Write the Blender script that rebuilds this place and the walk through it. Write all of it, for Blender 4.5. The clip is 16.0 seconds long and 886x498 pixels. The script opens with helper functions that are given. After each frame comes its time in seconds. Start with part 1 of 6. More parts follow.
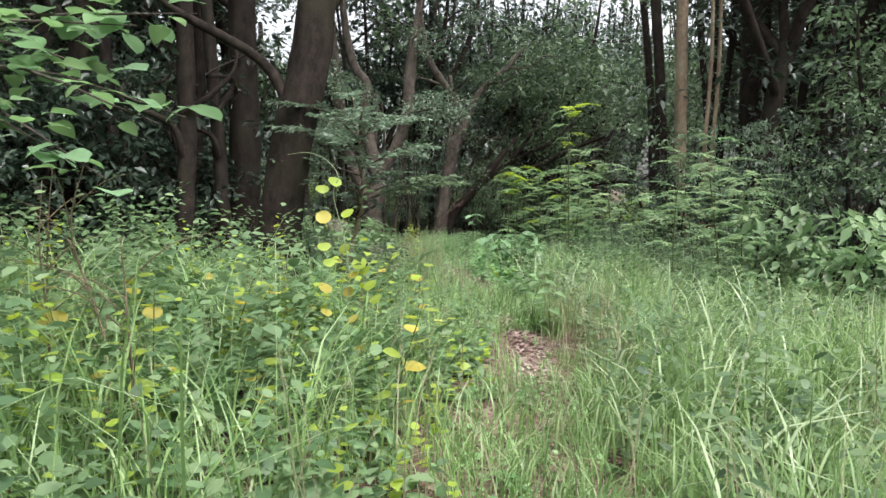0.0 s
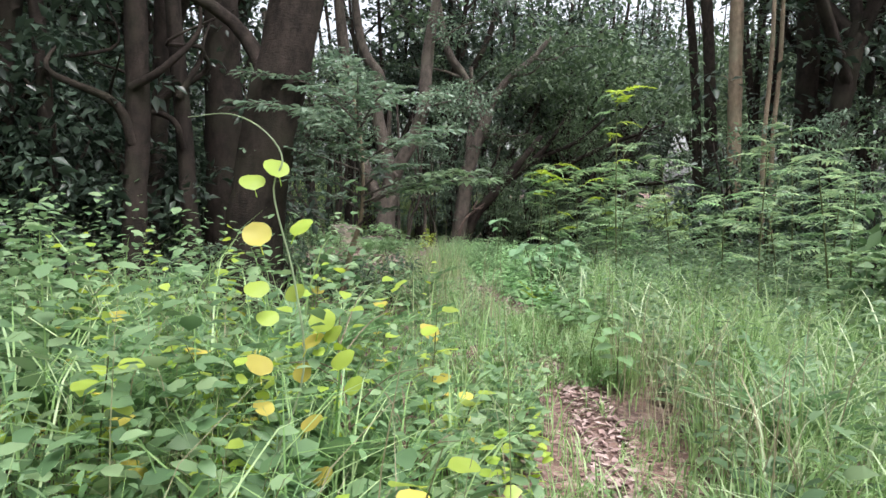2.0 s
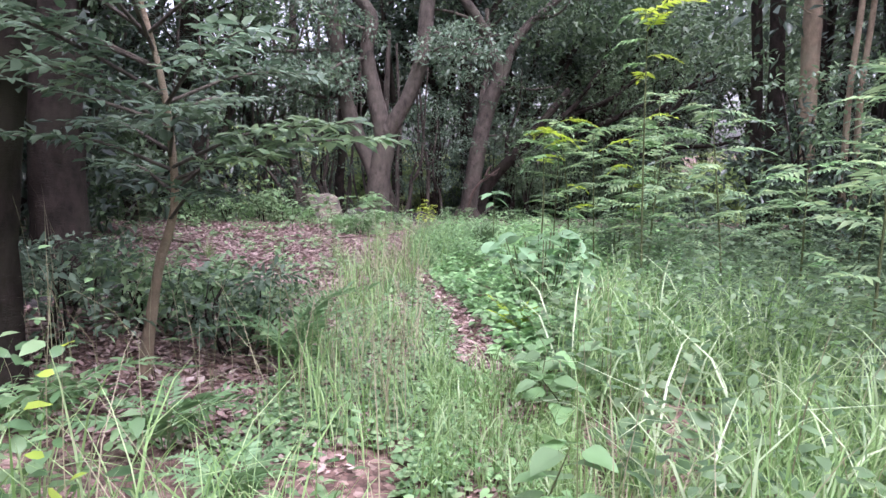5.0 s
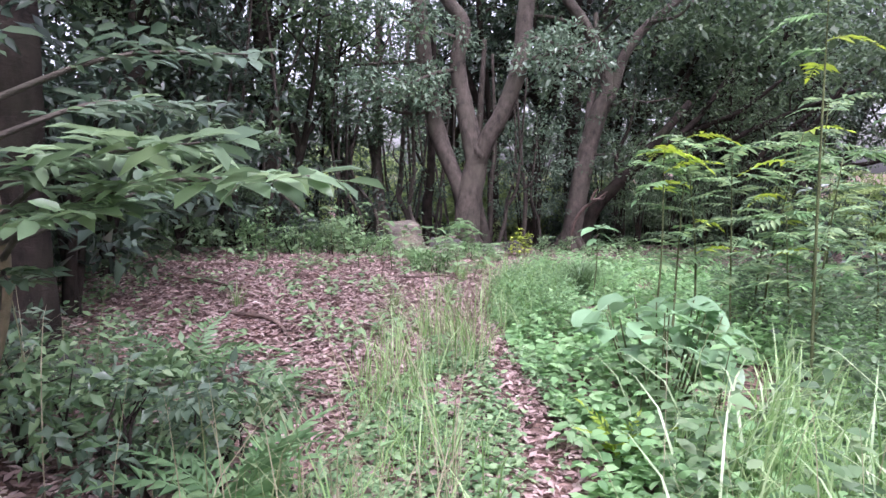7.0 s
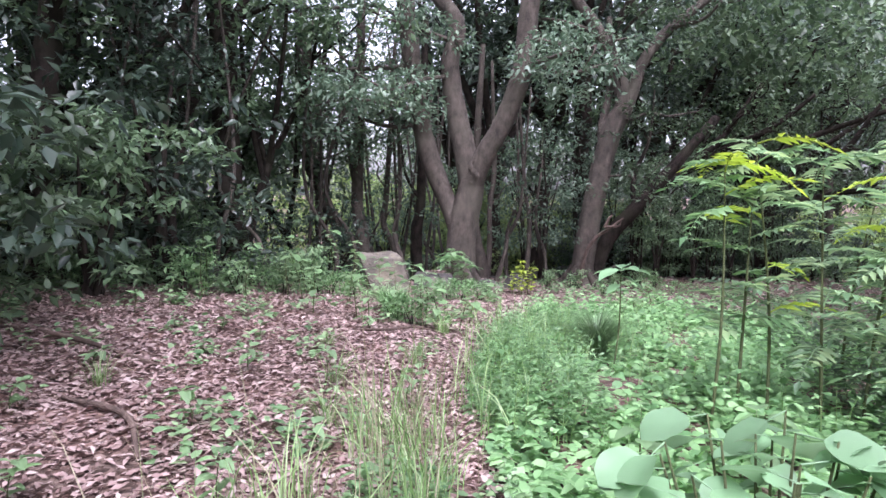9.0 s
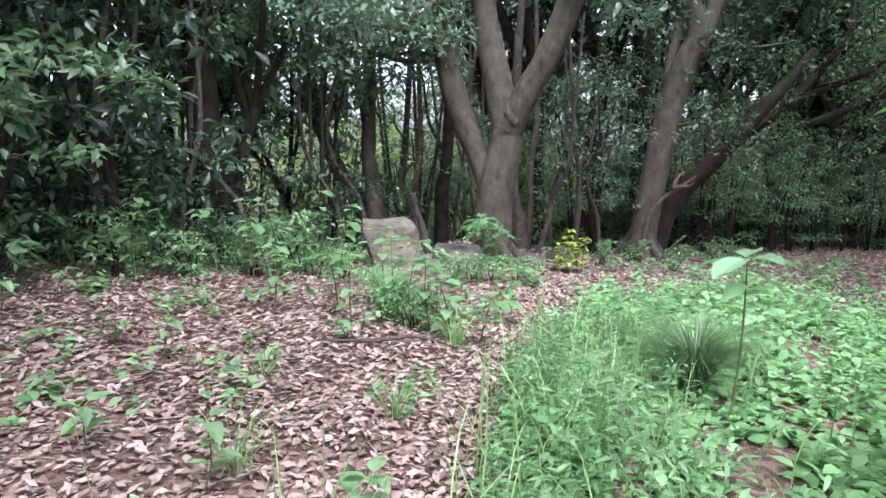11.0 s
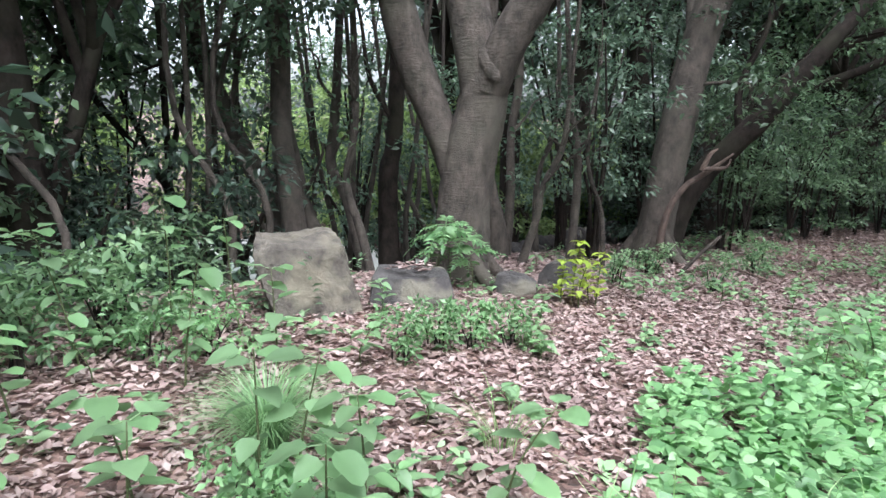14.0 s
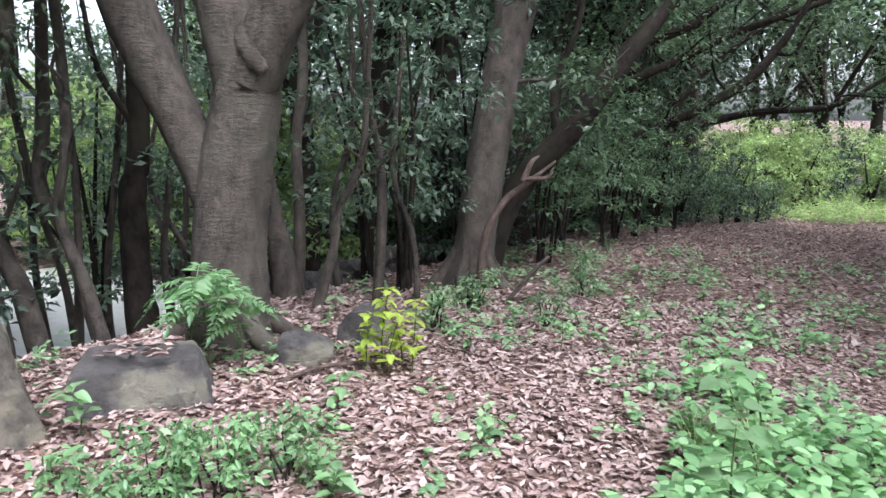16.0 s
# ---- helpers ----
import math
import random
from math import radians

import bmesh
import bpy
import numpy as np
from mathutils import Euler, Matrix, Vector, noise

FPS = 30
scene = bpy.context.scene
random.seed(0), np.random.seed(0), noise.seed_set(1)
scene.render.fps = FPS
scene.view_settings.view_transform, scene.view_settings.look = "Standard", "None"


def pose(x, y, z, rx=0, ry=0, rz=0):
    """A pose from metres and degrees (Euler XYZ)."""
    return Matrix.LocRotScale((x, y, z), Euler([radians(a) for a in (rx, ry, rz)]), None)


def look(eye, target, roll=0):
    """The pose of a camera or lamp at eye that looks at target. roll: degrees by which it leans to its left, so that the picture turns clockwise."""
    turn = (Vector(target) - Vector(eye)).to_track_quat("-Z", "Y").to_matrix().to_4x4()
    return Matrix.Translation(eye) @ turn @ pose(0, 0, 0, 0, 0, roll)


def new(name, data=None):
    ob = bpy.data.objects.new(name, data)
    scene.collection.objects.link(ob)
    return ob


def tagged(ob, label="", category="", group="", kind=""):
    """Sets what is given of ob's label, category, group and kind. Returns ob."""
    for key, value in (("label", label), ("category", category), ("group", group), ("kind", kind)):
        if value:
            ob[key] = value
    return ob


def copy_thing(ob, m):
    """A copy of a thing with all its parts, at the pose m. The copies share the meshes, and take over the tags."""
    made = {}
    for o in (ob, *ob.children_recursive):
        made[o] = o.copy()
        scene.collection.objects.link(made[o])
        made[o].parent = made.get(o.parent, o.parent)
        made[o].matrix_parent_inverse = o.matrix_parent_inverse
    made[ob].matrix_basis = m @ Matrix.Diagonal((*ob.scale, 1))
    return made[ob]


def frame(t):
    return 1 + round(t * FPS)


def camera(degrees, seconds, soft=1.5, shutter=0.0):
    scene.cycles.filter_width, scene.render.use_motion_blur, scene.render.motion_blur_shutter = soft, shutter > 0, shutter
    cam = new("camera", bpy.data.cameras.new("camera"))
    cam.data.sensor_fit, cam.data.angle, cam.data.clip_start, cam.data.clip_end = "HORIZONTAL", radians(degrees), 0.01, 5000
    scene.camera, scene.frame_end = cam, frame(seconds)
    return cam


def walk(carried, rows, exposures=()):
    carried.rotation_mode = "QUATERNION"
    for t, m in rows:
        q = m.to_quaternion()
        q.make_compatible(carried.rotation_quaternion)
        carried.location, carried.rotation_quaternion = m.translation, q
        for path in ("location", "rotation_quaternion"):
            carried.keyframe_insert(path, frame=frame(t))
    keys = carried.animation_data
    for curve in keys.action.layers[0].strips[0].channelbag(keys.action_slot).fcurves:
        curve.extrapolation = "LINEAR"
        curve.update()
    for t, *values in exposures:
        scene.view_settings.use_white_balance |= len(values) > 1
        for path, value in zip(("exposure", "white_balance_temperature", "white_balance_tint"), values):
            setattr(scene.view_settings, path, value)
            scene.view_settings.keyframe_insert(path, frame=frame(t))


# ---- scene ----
cam = camera(65.5, 16.0)
# seconds, x, y, z, yaw, pitch, roll
PATH = [
    (0, 0.000, 0.000, 1.502, 0.00, -5.14, -0.33),
    (0.5, -0.024, 0.509, 1.462, 0.18, -5.04, -0.35),
    (1, -0.016, 1.040, 1.480, 1.19, -5.33, -0.37),
    (1.5, -0.060, 1.514, 1.486, 1.74, -5.37, -0.17),
    (2, -0.058, 1.905, 1.469, 1.43, -4.94, -0.19),
    (2.5, 0.040, 2.377, 1.441, 0.57, -4.90, -0.24),
    (3, 0.136, 2.849, 1.393, -0.53, -6.11, -0.27),
    (3.2, 0.181, 3.028, 1.410, -1.19, -6.56, -0.33),
    (5.3, 0.817, 5.073, 1.506, 6.04, -8.09, 0.13),
    (5.5, 0.839, 5.251, 1.514, 6.83, -8.04, 0.16),
    (6, 0.867, 5.717, 1.530, 9.98, -8.04, 0.19),
    (6.5, 0.872, 6.179, 1.537, 12.17, -7.79, 0.08),
    (7, 0.816, 6.649, 1.567, 13.79, -6.59, -0.02),
    (7.5, 0.746, 7.120, 1.583, 14.65, -5.84, 0.03),
    (8, 0.725, 7.603, 1.581, 14.35, -5.29, 0.40),
    (8.2, 0.726, 7.802, 1.587, 14.26, -4.57, 0.33),
    (10.3, 0.387, 10.262, 1.429, 16.31, -5.49, 0.05),
    (10.5, 0.355, 10.470, 1.429, 17.14, -6.03, -0.03),
    (11, 0.253, 11.031, 1.423, 17.98, -7.97, 0.17),
    (11.5, 0.144, 11.526, 1.414, 19.42, -8.98, 0.20),
    (12, 0.001, 12.044, 1.433, 19.66, -9.65, 0.30),
    (12.5, -0.162, 12.565, 1.478, 18.18, -10.48, 0.48),
    (13, -0.338, 13.072, 1.487, 16.90, -11.21, 0.48),
    (13.5, -0.519, 13.582, 1.486, 14.81, -11.60, 0.45),
    (14, -0.668, 14.067, 1.513, 13.97, -11.16, 0.48),
    (14.5, -0.792, 14.473, 1.554, 8.54, -10.72, 0.32),
    (15, -0.793, 14.883, 1.543, 1.10, -10.84, 0.05),
    (15.5, -0.733, 15.350, 1.499, -0.92, -10.85, 0.20),
    (16, -0.700, 15.722, 1.539, -1.65, -11.06, 0.33),
]
walk(cam, [(t, pose(x, y, z, 90 + p, 0, w) @ pose(0, 0, 0, 0, 0, r)) for t, x, y, z, w, p, r in PATH],
     exposures=[(0.0, 1.44, 6500, 12), (3.2, 1.66, 6150, 16), (5.3, 1.86, 5850, 32), (8.2, 1.93, 5850, 31), (10.3, 2.04, 5770, 16), (13.5, 2.02, 5770, 9), (16.0, 1.98, 5800, 12)])

# ---- light ----
world = bpy.data.worlds.new("overcast_sky")
scene.world = world
world.use_nodes = True
wn = world.node_tree
sky = wn.nodes.new("ShaderNodeTexSky")
sky.sky_type, sky.sun_disc = "NISHITA", False
sky.sun_elevation, sky.sun_rotation = radians(60), radians(150)
sky.air_density, sky.dust_density, sky.ozone_density = 1.0, 4.0, 1.0
grey = wn.nodes.new("ShaderNodeHueSaturation")
grey.inputs["Saturation"].default_value = 0.25
wn.links.new(sky.outputs[0], grey.inputs["Color"])
wn.links.new(grey.outputs[0], wn.nodes["Background"].inputs[0])
wn.nodes["Background"].inputs[1].default_value = 0.13
sun = new("sun", bpy.data.lights.new("sun", "SUN"))
sun.data.energy, sun.data.angle, sun.data.color = 1.5, radians(35), (1.0, 0.98, 0.96)
sun.matrix_world = look((0, 0, 40), (40 * math.cos(radians(60)) * math.sin(radians(-30)), 40 * math.cos(radians(60)) * math.cos(radians(-30)), 40 - 40 * math.sin(radians(60))))

# ---- materials ----


def material(name):
    m = bpy.data.materials.new(name)
    m.use_nodes = True
    return m, m.node_tree, m.node_tree.nodes["Principled BSDF"]


def node(t, kind, **values):
    n = t.nodes.new(kind)
    for k, v in values.items():
        n.inputs[k].default_value = v
    return n


def ramp(t, source, stops):
    r = t.nodes.new("ShaderNodeValToRGB")
    r.color_ramp.elements[0].position, r.color_ramp.elements[0].color = stops[0][0], (*stops[0][1], 1)
    r.color_ramp.elements[1].position, r.color_ramp.elements[1].color = stops[-1][0], (*stops[-1][1], 1)
    for p, c in stops[1:-1]:
        r.color_ramp.elements.new(p).color = (*c, 1)
    t.links.new(source, r.inputs[0])
    return r.outputs[0]


def leafy(name, colours, rough=0.45, glow=0.35, spread=0.35, sat=0.8):
    """A leaf surface: each leaf has its own tone, light shines through it."""
    m, t, p = material(name)
    geo = t.nodes.new("ShaderNodeNewGeometry")
    inf = t.nodes.new("ShaderNodeObjectInfo")
    k = len(colours)
    col = ramp(t, geo.outputs["Random Per Island"], [(i / max(1, k - 1), c) for i, c in enumerate(colours)])
    tex = t.nodes.new("ShaderNodeTexCoord")
    no = node(t, "ShaderNodeTexNoise", Scale=2.2, Detail=3.0)
    t.links.new(tex.outputs["Object"], no.inputs["Vector"])
    add = t.nodes.new("ShaderNodeMath")
    add.operation = "ADD"
    t.links.new(no.outputs[0], add.inputs[0])
    t.links.new(inf.outputs["Random"], add.inputs[1])
    mr = node(t, "ShaderNodeMapRange", **{"From Min": 0.3, "From Max": 1.7, "To Min": 1 - spread, "To Max": 1 + spread})
    t.links.new(add.outputs[0], mr.inputs["Value"])
    hs = t.nodes.new("ShaderNodeHueSaturation")
    hs.inputs["Saturation"].default_value = sat
    t.links.new(col, hs.inputs["Color"])
    t.links.new(mr.outputs[0], hs.inputs["Value"])
    t.links.new(hs.outputs[0], p.inputs["Base Color"])
    p.inputs["Roughness"].default_value = rough
    fine = node(t, "ShaderNodeTexNoise", Scale=90.0, Detail=2.0)
    t.links.new(tex.outputs["Object"], fine.inputs["Vector"])
    bump = node(t, "ShaderNodeBump", Strength=0.15, Distance=0.004)
    t.links.new(fine.outputs[0], bump.inputs["Height"])
    t.links.new(bump.outputs[0], p.inputs["Normal"])
    tr = t.nodes.new("ShaderNodeBsdfTranslucent")
    warm = node(t, "ShaderNodeHueSaturation", Hue=0.485, Saturation=1.1, Value=1.5)
    t.links.new(hs.outputs[0], warm.inputs["Color"])
    t.links.new(warm.outputs[0], tr.inputs["Color"])
    mix = node(t, "ShaderNodeMixShader", Fac=glow)
    t.links.new(p.outputs[0], mix.inputs[1])
    t.links.new(tr.outputs[0], mix.inputs[2])
    t.links.new(mix.outputs[0], t.nodes["Material Output"].inputs[0])
    return m


def barky(name, dark, light, scale=9.0, moss=None, depth=0.02, gloss=0.4):
    m, t, p = material(name)
    tex = t.nodes.new("ShaderNodeTexCoord")
    mp = node(t, "ShaderNodeMapping", Scale=(1.0, 1.0, 0.55))
    t.links.new(tex.outputs["Object"], mp.inputs["Vector"])
    a = node(t, "ShaderNodeTexNoise", Scale=scale, Detail=8.0, Roughness=0.7)
    t.links.new(mp.outputs[0], a.inputs["Vector"])
    col = ramp(t, a.outputs[0], [(0.32, dark), (0.68, light)])
    b = node(t, "ShaderNodeTexNoise", Scale=1.7, Detail=4.0)
    t.links.new(tex.outputs["Object"], b.inputs["Vector"])
    mask = ramp(t, b.outputs[0], [(0.5, (0, 0, 0)), (0.68, (1, 1, 1))])
    mix = t.nodes.new("ShaderNodeMixRGB")
    mix.inputs[2].default_value = (*(moss or [c * 1.35 for c in light]), 1)
    t.links.new(mask, mix.inputs[0])
    t.links.new(col, mix.inputs[1])
    t.links.new(mix.outputs[0], p.inputs["Base Color"])
    p.inputs["Roughness"].default_value = 0.9
    p.inputs["Specular IOR Level"].default_value = gloss
    v = node(t, "ShaderNodeTexNoise", Scale=scale * 3.5, Detail=5.0, Roughness=0.75)
    wr = node(t, "ShaderNodeMapping", Scale=(0.45, 0.45, 1.6))
    t.links.new(tex.outputs["Object"], wr.inputs["Vector"])
    t.links.new(wr.outputs[0], v.inputs["Vector"])
    sm = t.nodes.new("ShaderNodeMath")
    sm.operation = "ADD"
    t.links.new(a.outputs[0], sm.inputs[0])
    t.links.new(v.outputs[0], sm.inputs[1])
    bump = node(t, "ShaderNodeBump", Strength=0.7, Distance=depth)
    t.links.new(sm.outputs[0], bump.inputs["Height"])
    t.links.new(bump.outputs[0], p.inputs["Normal"])
    return m


def earthy():
    m, t, p = material("leaf_mould")
    tex = t.nodes.new("ShaderNodeTexCoord")
    cell = node(t, "ShaderNodeTexVoronoi", Scale=24.0, Randomness=1.0)
    warp = node(t, "ShaderNodeTexNoise", Scale=9.0, Detail=3.0)
    t.links.new(tex.outputs["Object"], warp.inputs["Vector"])
    ad = t.nodes.new("ShaderNodeMixRGB")
    ad.blend_type = "ADD"
    ad.inputs[0].default_value = 0.12
    t.links.new(tex.outputs["Object"], ad.inputs[1])
    t.links.new(warp.outputs["Color"], ad.inputs[2])
    t.links.new(ad.outputs[0], cell.inputs["Vector"])
    sep = t.nodes.new("ShaderNodeSeparateColor")
    t.links.new(cell.outputs["Color"], sep.inputs[0])
    col = ramp(t, sep.outputs[0], [(0.0, (0.05, 0.028, 0.022)), (0.35, (0.13, 0.075, 0.06)), (0.7, (0.24, 0.15, 0.125)), (1.0, (0.36, 0.26, 0.22))])
    big = node(t, "ShaderNodeTexNoise", Scale=0.9, Detail=6.0)
    t.links.new(tex.outputs["Object"], big.inputs["Vector"])
    mask = ramp(t, big.outputs[0], [(0.42, (0, 0, 0)), (0.62, (1, 1, 1))])
    mix = t.nodes.new("ShaderNodeMixRGB")
    mix.inputs[2].default_value = (0.040, 0.027, 0.019, 1)
    fac = t.nodes.new("ShaderNodeMath")
    fac.operation = "MULTIPLY"
    fac.inputs[1].default_value = 0.55
    t.links.new(mask, fac.inputs[0])
    t.links.new(fac.outputs[0], mix.inputs[0])
    t.links.new(col, mix.inputs[1])
    t.links.new(mix.outputs[0], p.inputs["Base Color"])
    p.inputs["Roughness"].default_value = 0.95
    bump = node(t, "ShaderNodeBump", Strength=0.8, Distance=0.03)
    t.links.new(cell.outputs["Distance"], bump.inputs["Height"])
    t.links.new(bump.outputs[0], p.inputs["Normal"])
    return m


def stony(name, dark, light, lichen):
    m, t, p = material(name)
    tex = t.nodes.new("ShaderNodeTexCoord")
    a = node(t, "ShaderNodeTexNoise", Scale=7.0, Detail=10.0, Roughness=0.7)
    t.links.new(tex.outputs["Object"], a.inputs["Vector"])
    col = ramp(t, a.outputs[0], [(0.3, dark), (0.7, light)])
    b = node(t, "ShaderNodeTexNoise", Scale=2.3, Detail=5.0)
    t.links.new(tex.outputs["Object"], b.inputs["Vector"])
    mask = ramp(t, b.outputs[0], [(0.5, (0, 0, 0)), (0.6, (1, 1, 1))])
    mix = t.nodes.new("ShaderNodeMixRGB")
    mix.inputs[2].default_value = (*lichen, 1)
    t.links.new(mask, mix.inputs[0])
    t.links.new(col, mix.inputs[1])
    t.links.new(mix.outputs[0], p.inputs["Base Color"])
    p.inputs["Roughness"].default_value = 0.92
    c = node(t, "ShaderNodeTexNoise", Scale=34.0, Detail=8.0, Roughness=0.75)
    t.links.new(tex.outputs["Object"], c.inputs["Vector"])
    bump = node(t, "ShaderNodeBump", Strength=0.9, Distance=0.035)
    t.links.new(c.outputs[0], bump.inputs["Height"])
    t.links.new(bump.outputs[0], p.inputs["Normal"])
    return m


M_SOIL = earthy()
M_GRASS = leafy("grass_blade", [(0.09, 0.19, 0.05), (0.16, 0.29, 0.085), (0.23, 0.37, 0.13), (0.35, 0.46, 0.23)], 0.38, 0.4, 0.45, 0.88)
M_SEDGE = leafy("sedge_blade", [(0.10, 0.22, 0.07), (0.15, 0.30, 0.10), (0.22, 0.38, 0.15)], 0.34, 0.35)
M_ARCH = leafy("pale_arching_grass", [(0.24, 0.36, 0.16), (0.34, 0.45, 0.24), (0.42, 0.50, 0.30)], 0.36, 0.4)
M_DRY = leafy("dry_grass", [(0.30, 0.27, 0.14), (0.38, 0.33, 0.20), (0.24, 0.28, 0.11)], 0.6, 0.3)
M_HERB = leafy("herb_leaf", [(0.06, 0.15, 0.05), (0.11, 0.23, 0.08), (0.17, 0.31, 0.12), (0.23, 0.36, 0.15)], 0.45, 0.35)
M_PALE = leafy("pale_leaf", [(0.08, 0.19, 0.065), (0.13, 0.27, 0.095), (0.18, 0.34, 0.13), (0.24, 0.41, 0.18)], 0.4, 0.35, 0.4, 0.88)
M_LIME = leafy("lime_leaf", [(0.30, 0.42, 0.07), (0.36, 0.46, 0.09), (0.26, 0.40, 0.06)], 0.45, 0.45, 0.35, 1.0)
M_YELLOW = leafy("yellowed_leaf", [(0.52, 0.52, 0.10), (0.60, 0.50, 0.12), (0.45, 0.50, 0.10)], 0.5, 0.45, 0.35, 1.0)
M_FERN = leafy("fern_pinna", [(0.09, 0.22, 0.07), (0.13, 0.28, 0.10), (0.17, 0.32, 0.11)], 0.5, 0.35)
M_PINN = leafy("pinnate_leaflet", [(0.085, 0.185, 0.075), (0.14, 0.27, 0.11), (0.20, 0.34, 0.15), (0.26, 0.39, 0.15)], 0.38, 0.38)
# dark evergreen green, deepened with the gloom inside the wood
M_DARK = leafy("gloom_evergreen_leaf", [(0.021, 0.045, 0.027), (0.039, 0.074, 0.045), (0.072, 0.12, 0.074)], 0.30, 0.18, 0.5)
# raised tone and gloss put light into leaves that stand in shadow
M_LAUREL = leafy("lit_laurel_leaf", [(0.07, 0.13, 0.078), (0.115, 0.19, 0.115), (0.17, 0.25, 0.16)], 0.26, 0.3)
M_GLOSS = leafy("glossy_leaf", [(0.065, 0.125, 0.06), (0.12, 0.21, 0.095), (0.21, 0.33, 0.15)], 0.32, 0.35)
M_MID = leafy("woodland_leaf", [(0.048, 0.10, 0.042), (0.085, 0.158, 0.068), (0.135, 0.23, 0.10)], 0.36, 0.36, 0.5)
M_BROAD = leafy("broad_pale_leaf", [(0.13, 0.27, 0.12), (0.18, 0.34, 0.165), (0.24, 0.40, 0.22)], 0.35, 0.3, 0.35, 0.9)
# bright yellow-green: the sunlight beyond the wood is put into this colour
M_SUNNY = leafy("sunlit_edge_leaf", [(0.15, 0.25, 0.065), (0.23, 0.34, 0.10), (0.30, 0.42, 0.15)], 0.45, 0.5, 0.35, 0.85)
M_LITTER = leafy("fallen_leaf", [(0.14, 0.078, 0.066), (0.24, 0.142, 0.122), (0.33, 0.215, 0.19), (0.43, 0.31, 0.275), (0.27, 0.155, 0.135), (0.49, 0.38, 0.34)], 0.6, 0.08, 0.25)
M_BARK = barky("grey_brown_bark", (0.032, 0.026, 0.022), (0.132, 0.108, 0.09), 9.0, (0.112, 0.10, 0.078), 0.05)
# near-black and dull: the gloom of the wood is put into this bark
M_BARK_DARK = barky("gloom_dark_bark", (0.012, 0.010, 0.009), (0.050, 0.039, 0.033), 10.0, (0.042, 0.039, 0.028), gloss=0.12)
M_BARK_PALE = barky("pale_bark", (0.13, 0.10, 0.07), (0.30, 0.23, 0.16), 12.0, (0.26, 0.23, 0.16))
M_BARK_RED = barky("reddish_dead_wood", (0.045, 0.03, 0.025), (0.14, 0.098, 0.08), 14.0)
M_STEM = barky("green_stem", (0.06, 0.075, 0.03), (0.13, 0.15, 0.065), 20.0)
M_STONE = stony("weathered_stone", (0.05, 0.044, 0.038), (0.215, 0.185, 0.15), (0.25, 0.22, 0.165))
M_STONE_DARK = stony("dark_basalt", (0.038, 0.034, 0.034), (0.12, 0.108, 0.104), (0.19, 0.172, 0.135))
M_LANE = stony("pale_concrete", (0.66, 0.65, 0.62), (0.82, 0.81, 0.78), (0.76, 0.75, 0.72))

# ---- geometry helpers ----
R = np.random.default_rng(11)


def smooth(a, b, v):
    u = np.clip((v - a) / (b - a), 0, 1)
    return u * u * (3 - 2 * u)


def ground_z(x, y):
    """Height of the ground: a gentle fall to the right and ahead, and a bank down behind the row of old trees."""
    x, y = np.asarray(x, float), np.asarray(y, float)
    s = np.logaddexp(0, (np.clip(y, -40, 60) - 14) / 0.8) * 0.8
    z = 0.1 - 0.07 * np.clip(x, -8, 10) - 0.052 * s
    behind = -0.87 * (x + 3.2) + 0.49 * (y - 18.6)
    z = z - 1.05 * smooth(0.5, 2.3, behind)
    z = z + 0.20 * np.exp(-(((x + 1.9) / 0.75) ** 2 + ((y - 8.9) / 0.9) ** 2))
    z = z + 0.022 * np.sin(2.1 * x + 0.7 * y) * np.sin(1.3 * y - 0.8 * x) + 0.012 * np.sin(5.3 * x + 1.1) * np.sin(4.7 * y)
    return z


class Shape:
    """Collects triangles and quads, then becomes one mesh."""

    def __init__(self):
        self.v, self.t, self.q, self.n = [], [], [], 0

    def add(self, v, tris=None, quads=None):
        if tris is not None and len(tris):
            self.t.append(np.asarray(tris, np.int32) + self.n)
        if quads is not None and len(quads):
            self.q.append(np.asarray(quads, np.int32) + self.n)
        self.v.append(np.asarray(v, np.float32))
        self.n += len(v)
        return self

    def mesh(self, name, mat, round_faces=False):
        v = np.concatenate(self.v)
        t = np.concatenate(self.t) if self.t else np.zeros((0, 3), np.int32)
        q = np.concatenate(self.q) if self.q else np.zeros((0, 4), np.int32)
        me = bpy.data.meshes.new(name)
        me.vertices.add(len(v))
        me.vertices.foreach_set("co", v.ravel())
        loops = np.concatenate([t.ravel(), q.ravel()]).astype(np.int32)
        me.loops.add(len(loops))
        me.loops.foreach_set("vertex_index", loops)
        me.polygons.add(len(t) + len(q))
        starts = np.concatenate([np.arange(len(t)) * 3, len(t) * 3 + np.arange(len(q)) * 4]).astype(np.int32)
        me.polygons.foreach_set("loop_start", starts)
        me.update(calc_edges=True)
        me.validate()
        if round_faces:
            me.polygons.foreach_set("use_smooth", np.ones(len(me.polygons), bool))
        me.materials.append(mat)
        return me


def part(name, shape, mat, parent=None, label="", round_faces=False, m=None):
    me = shape.mesh(name, mat, round_faces) if isinstance(shape, Shape) else shape
    ob = new(name, me)
    ob.parent = parent
    if m is not None:
        ob.matrix_basis = m
    return tagged(ob, label)


def thing(name, x, y, z=None, label="", category="", group="", turn=0.0, size=1.0):
    ob = new(name)
    ob.empty_display_size = 0.1
    ob.matrix_basis = pose(x, y, float(ground_z(x, y)) if z is None else z, 0, 0, turn) @ Matrix.Scale(size, 4)
    return tagged(ob, label, category, group)


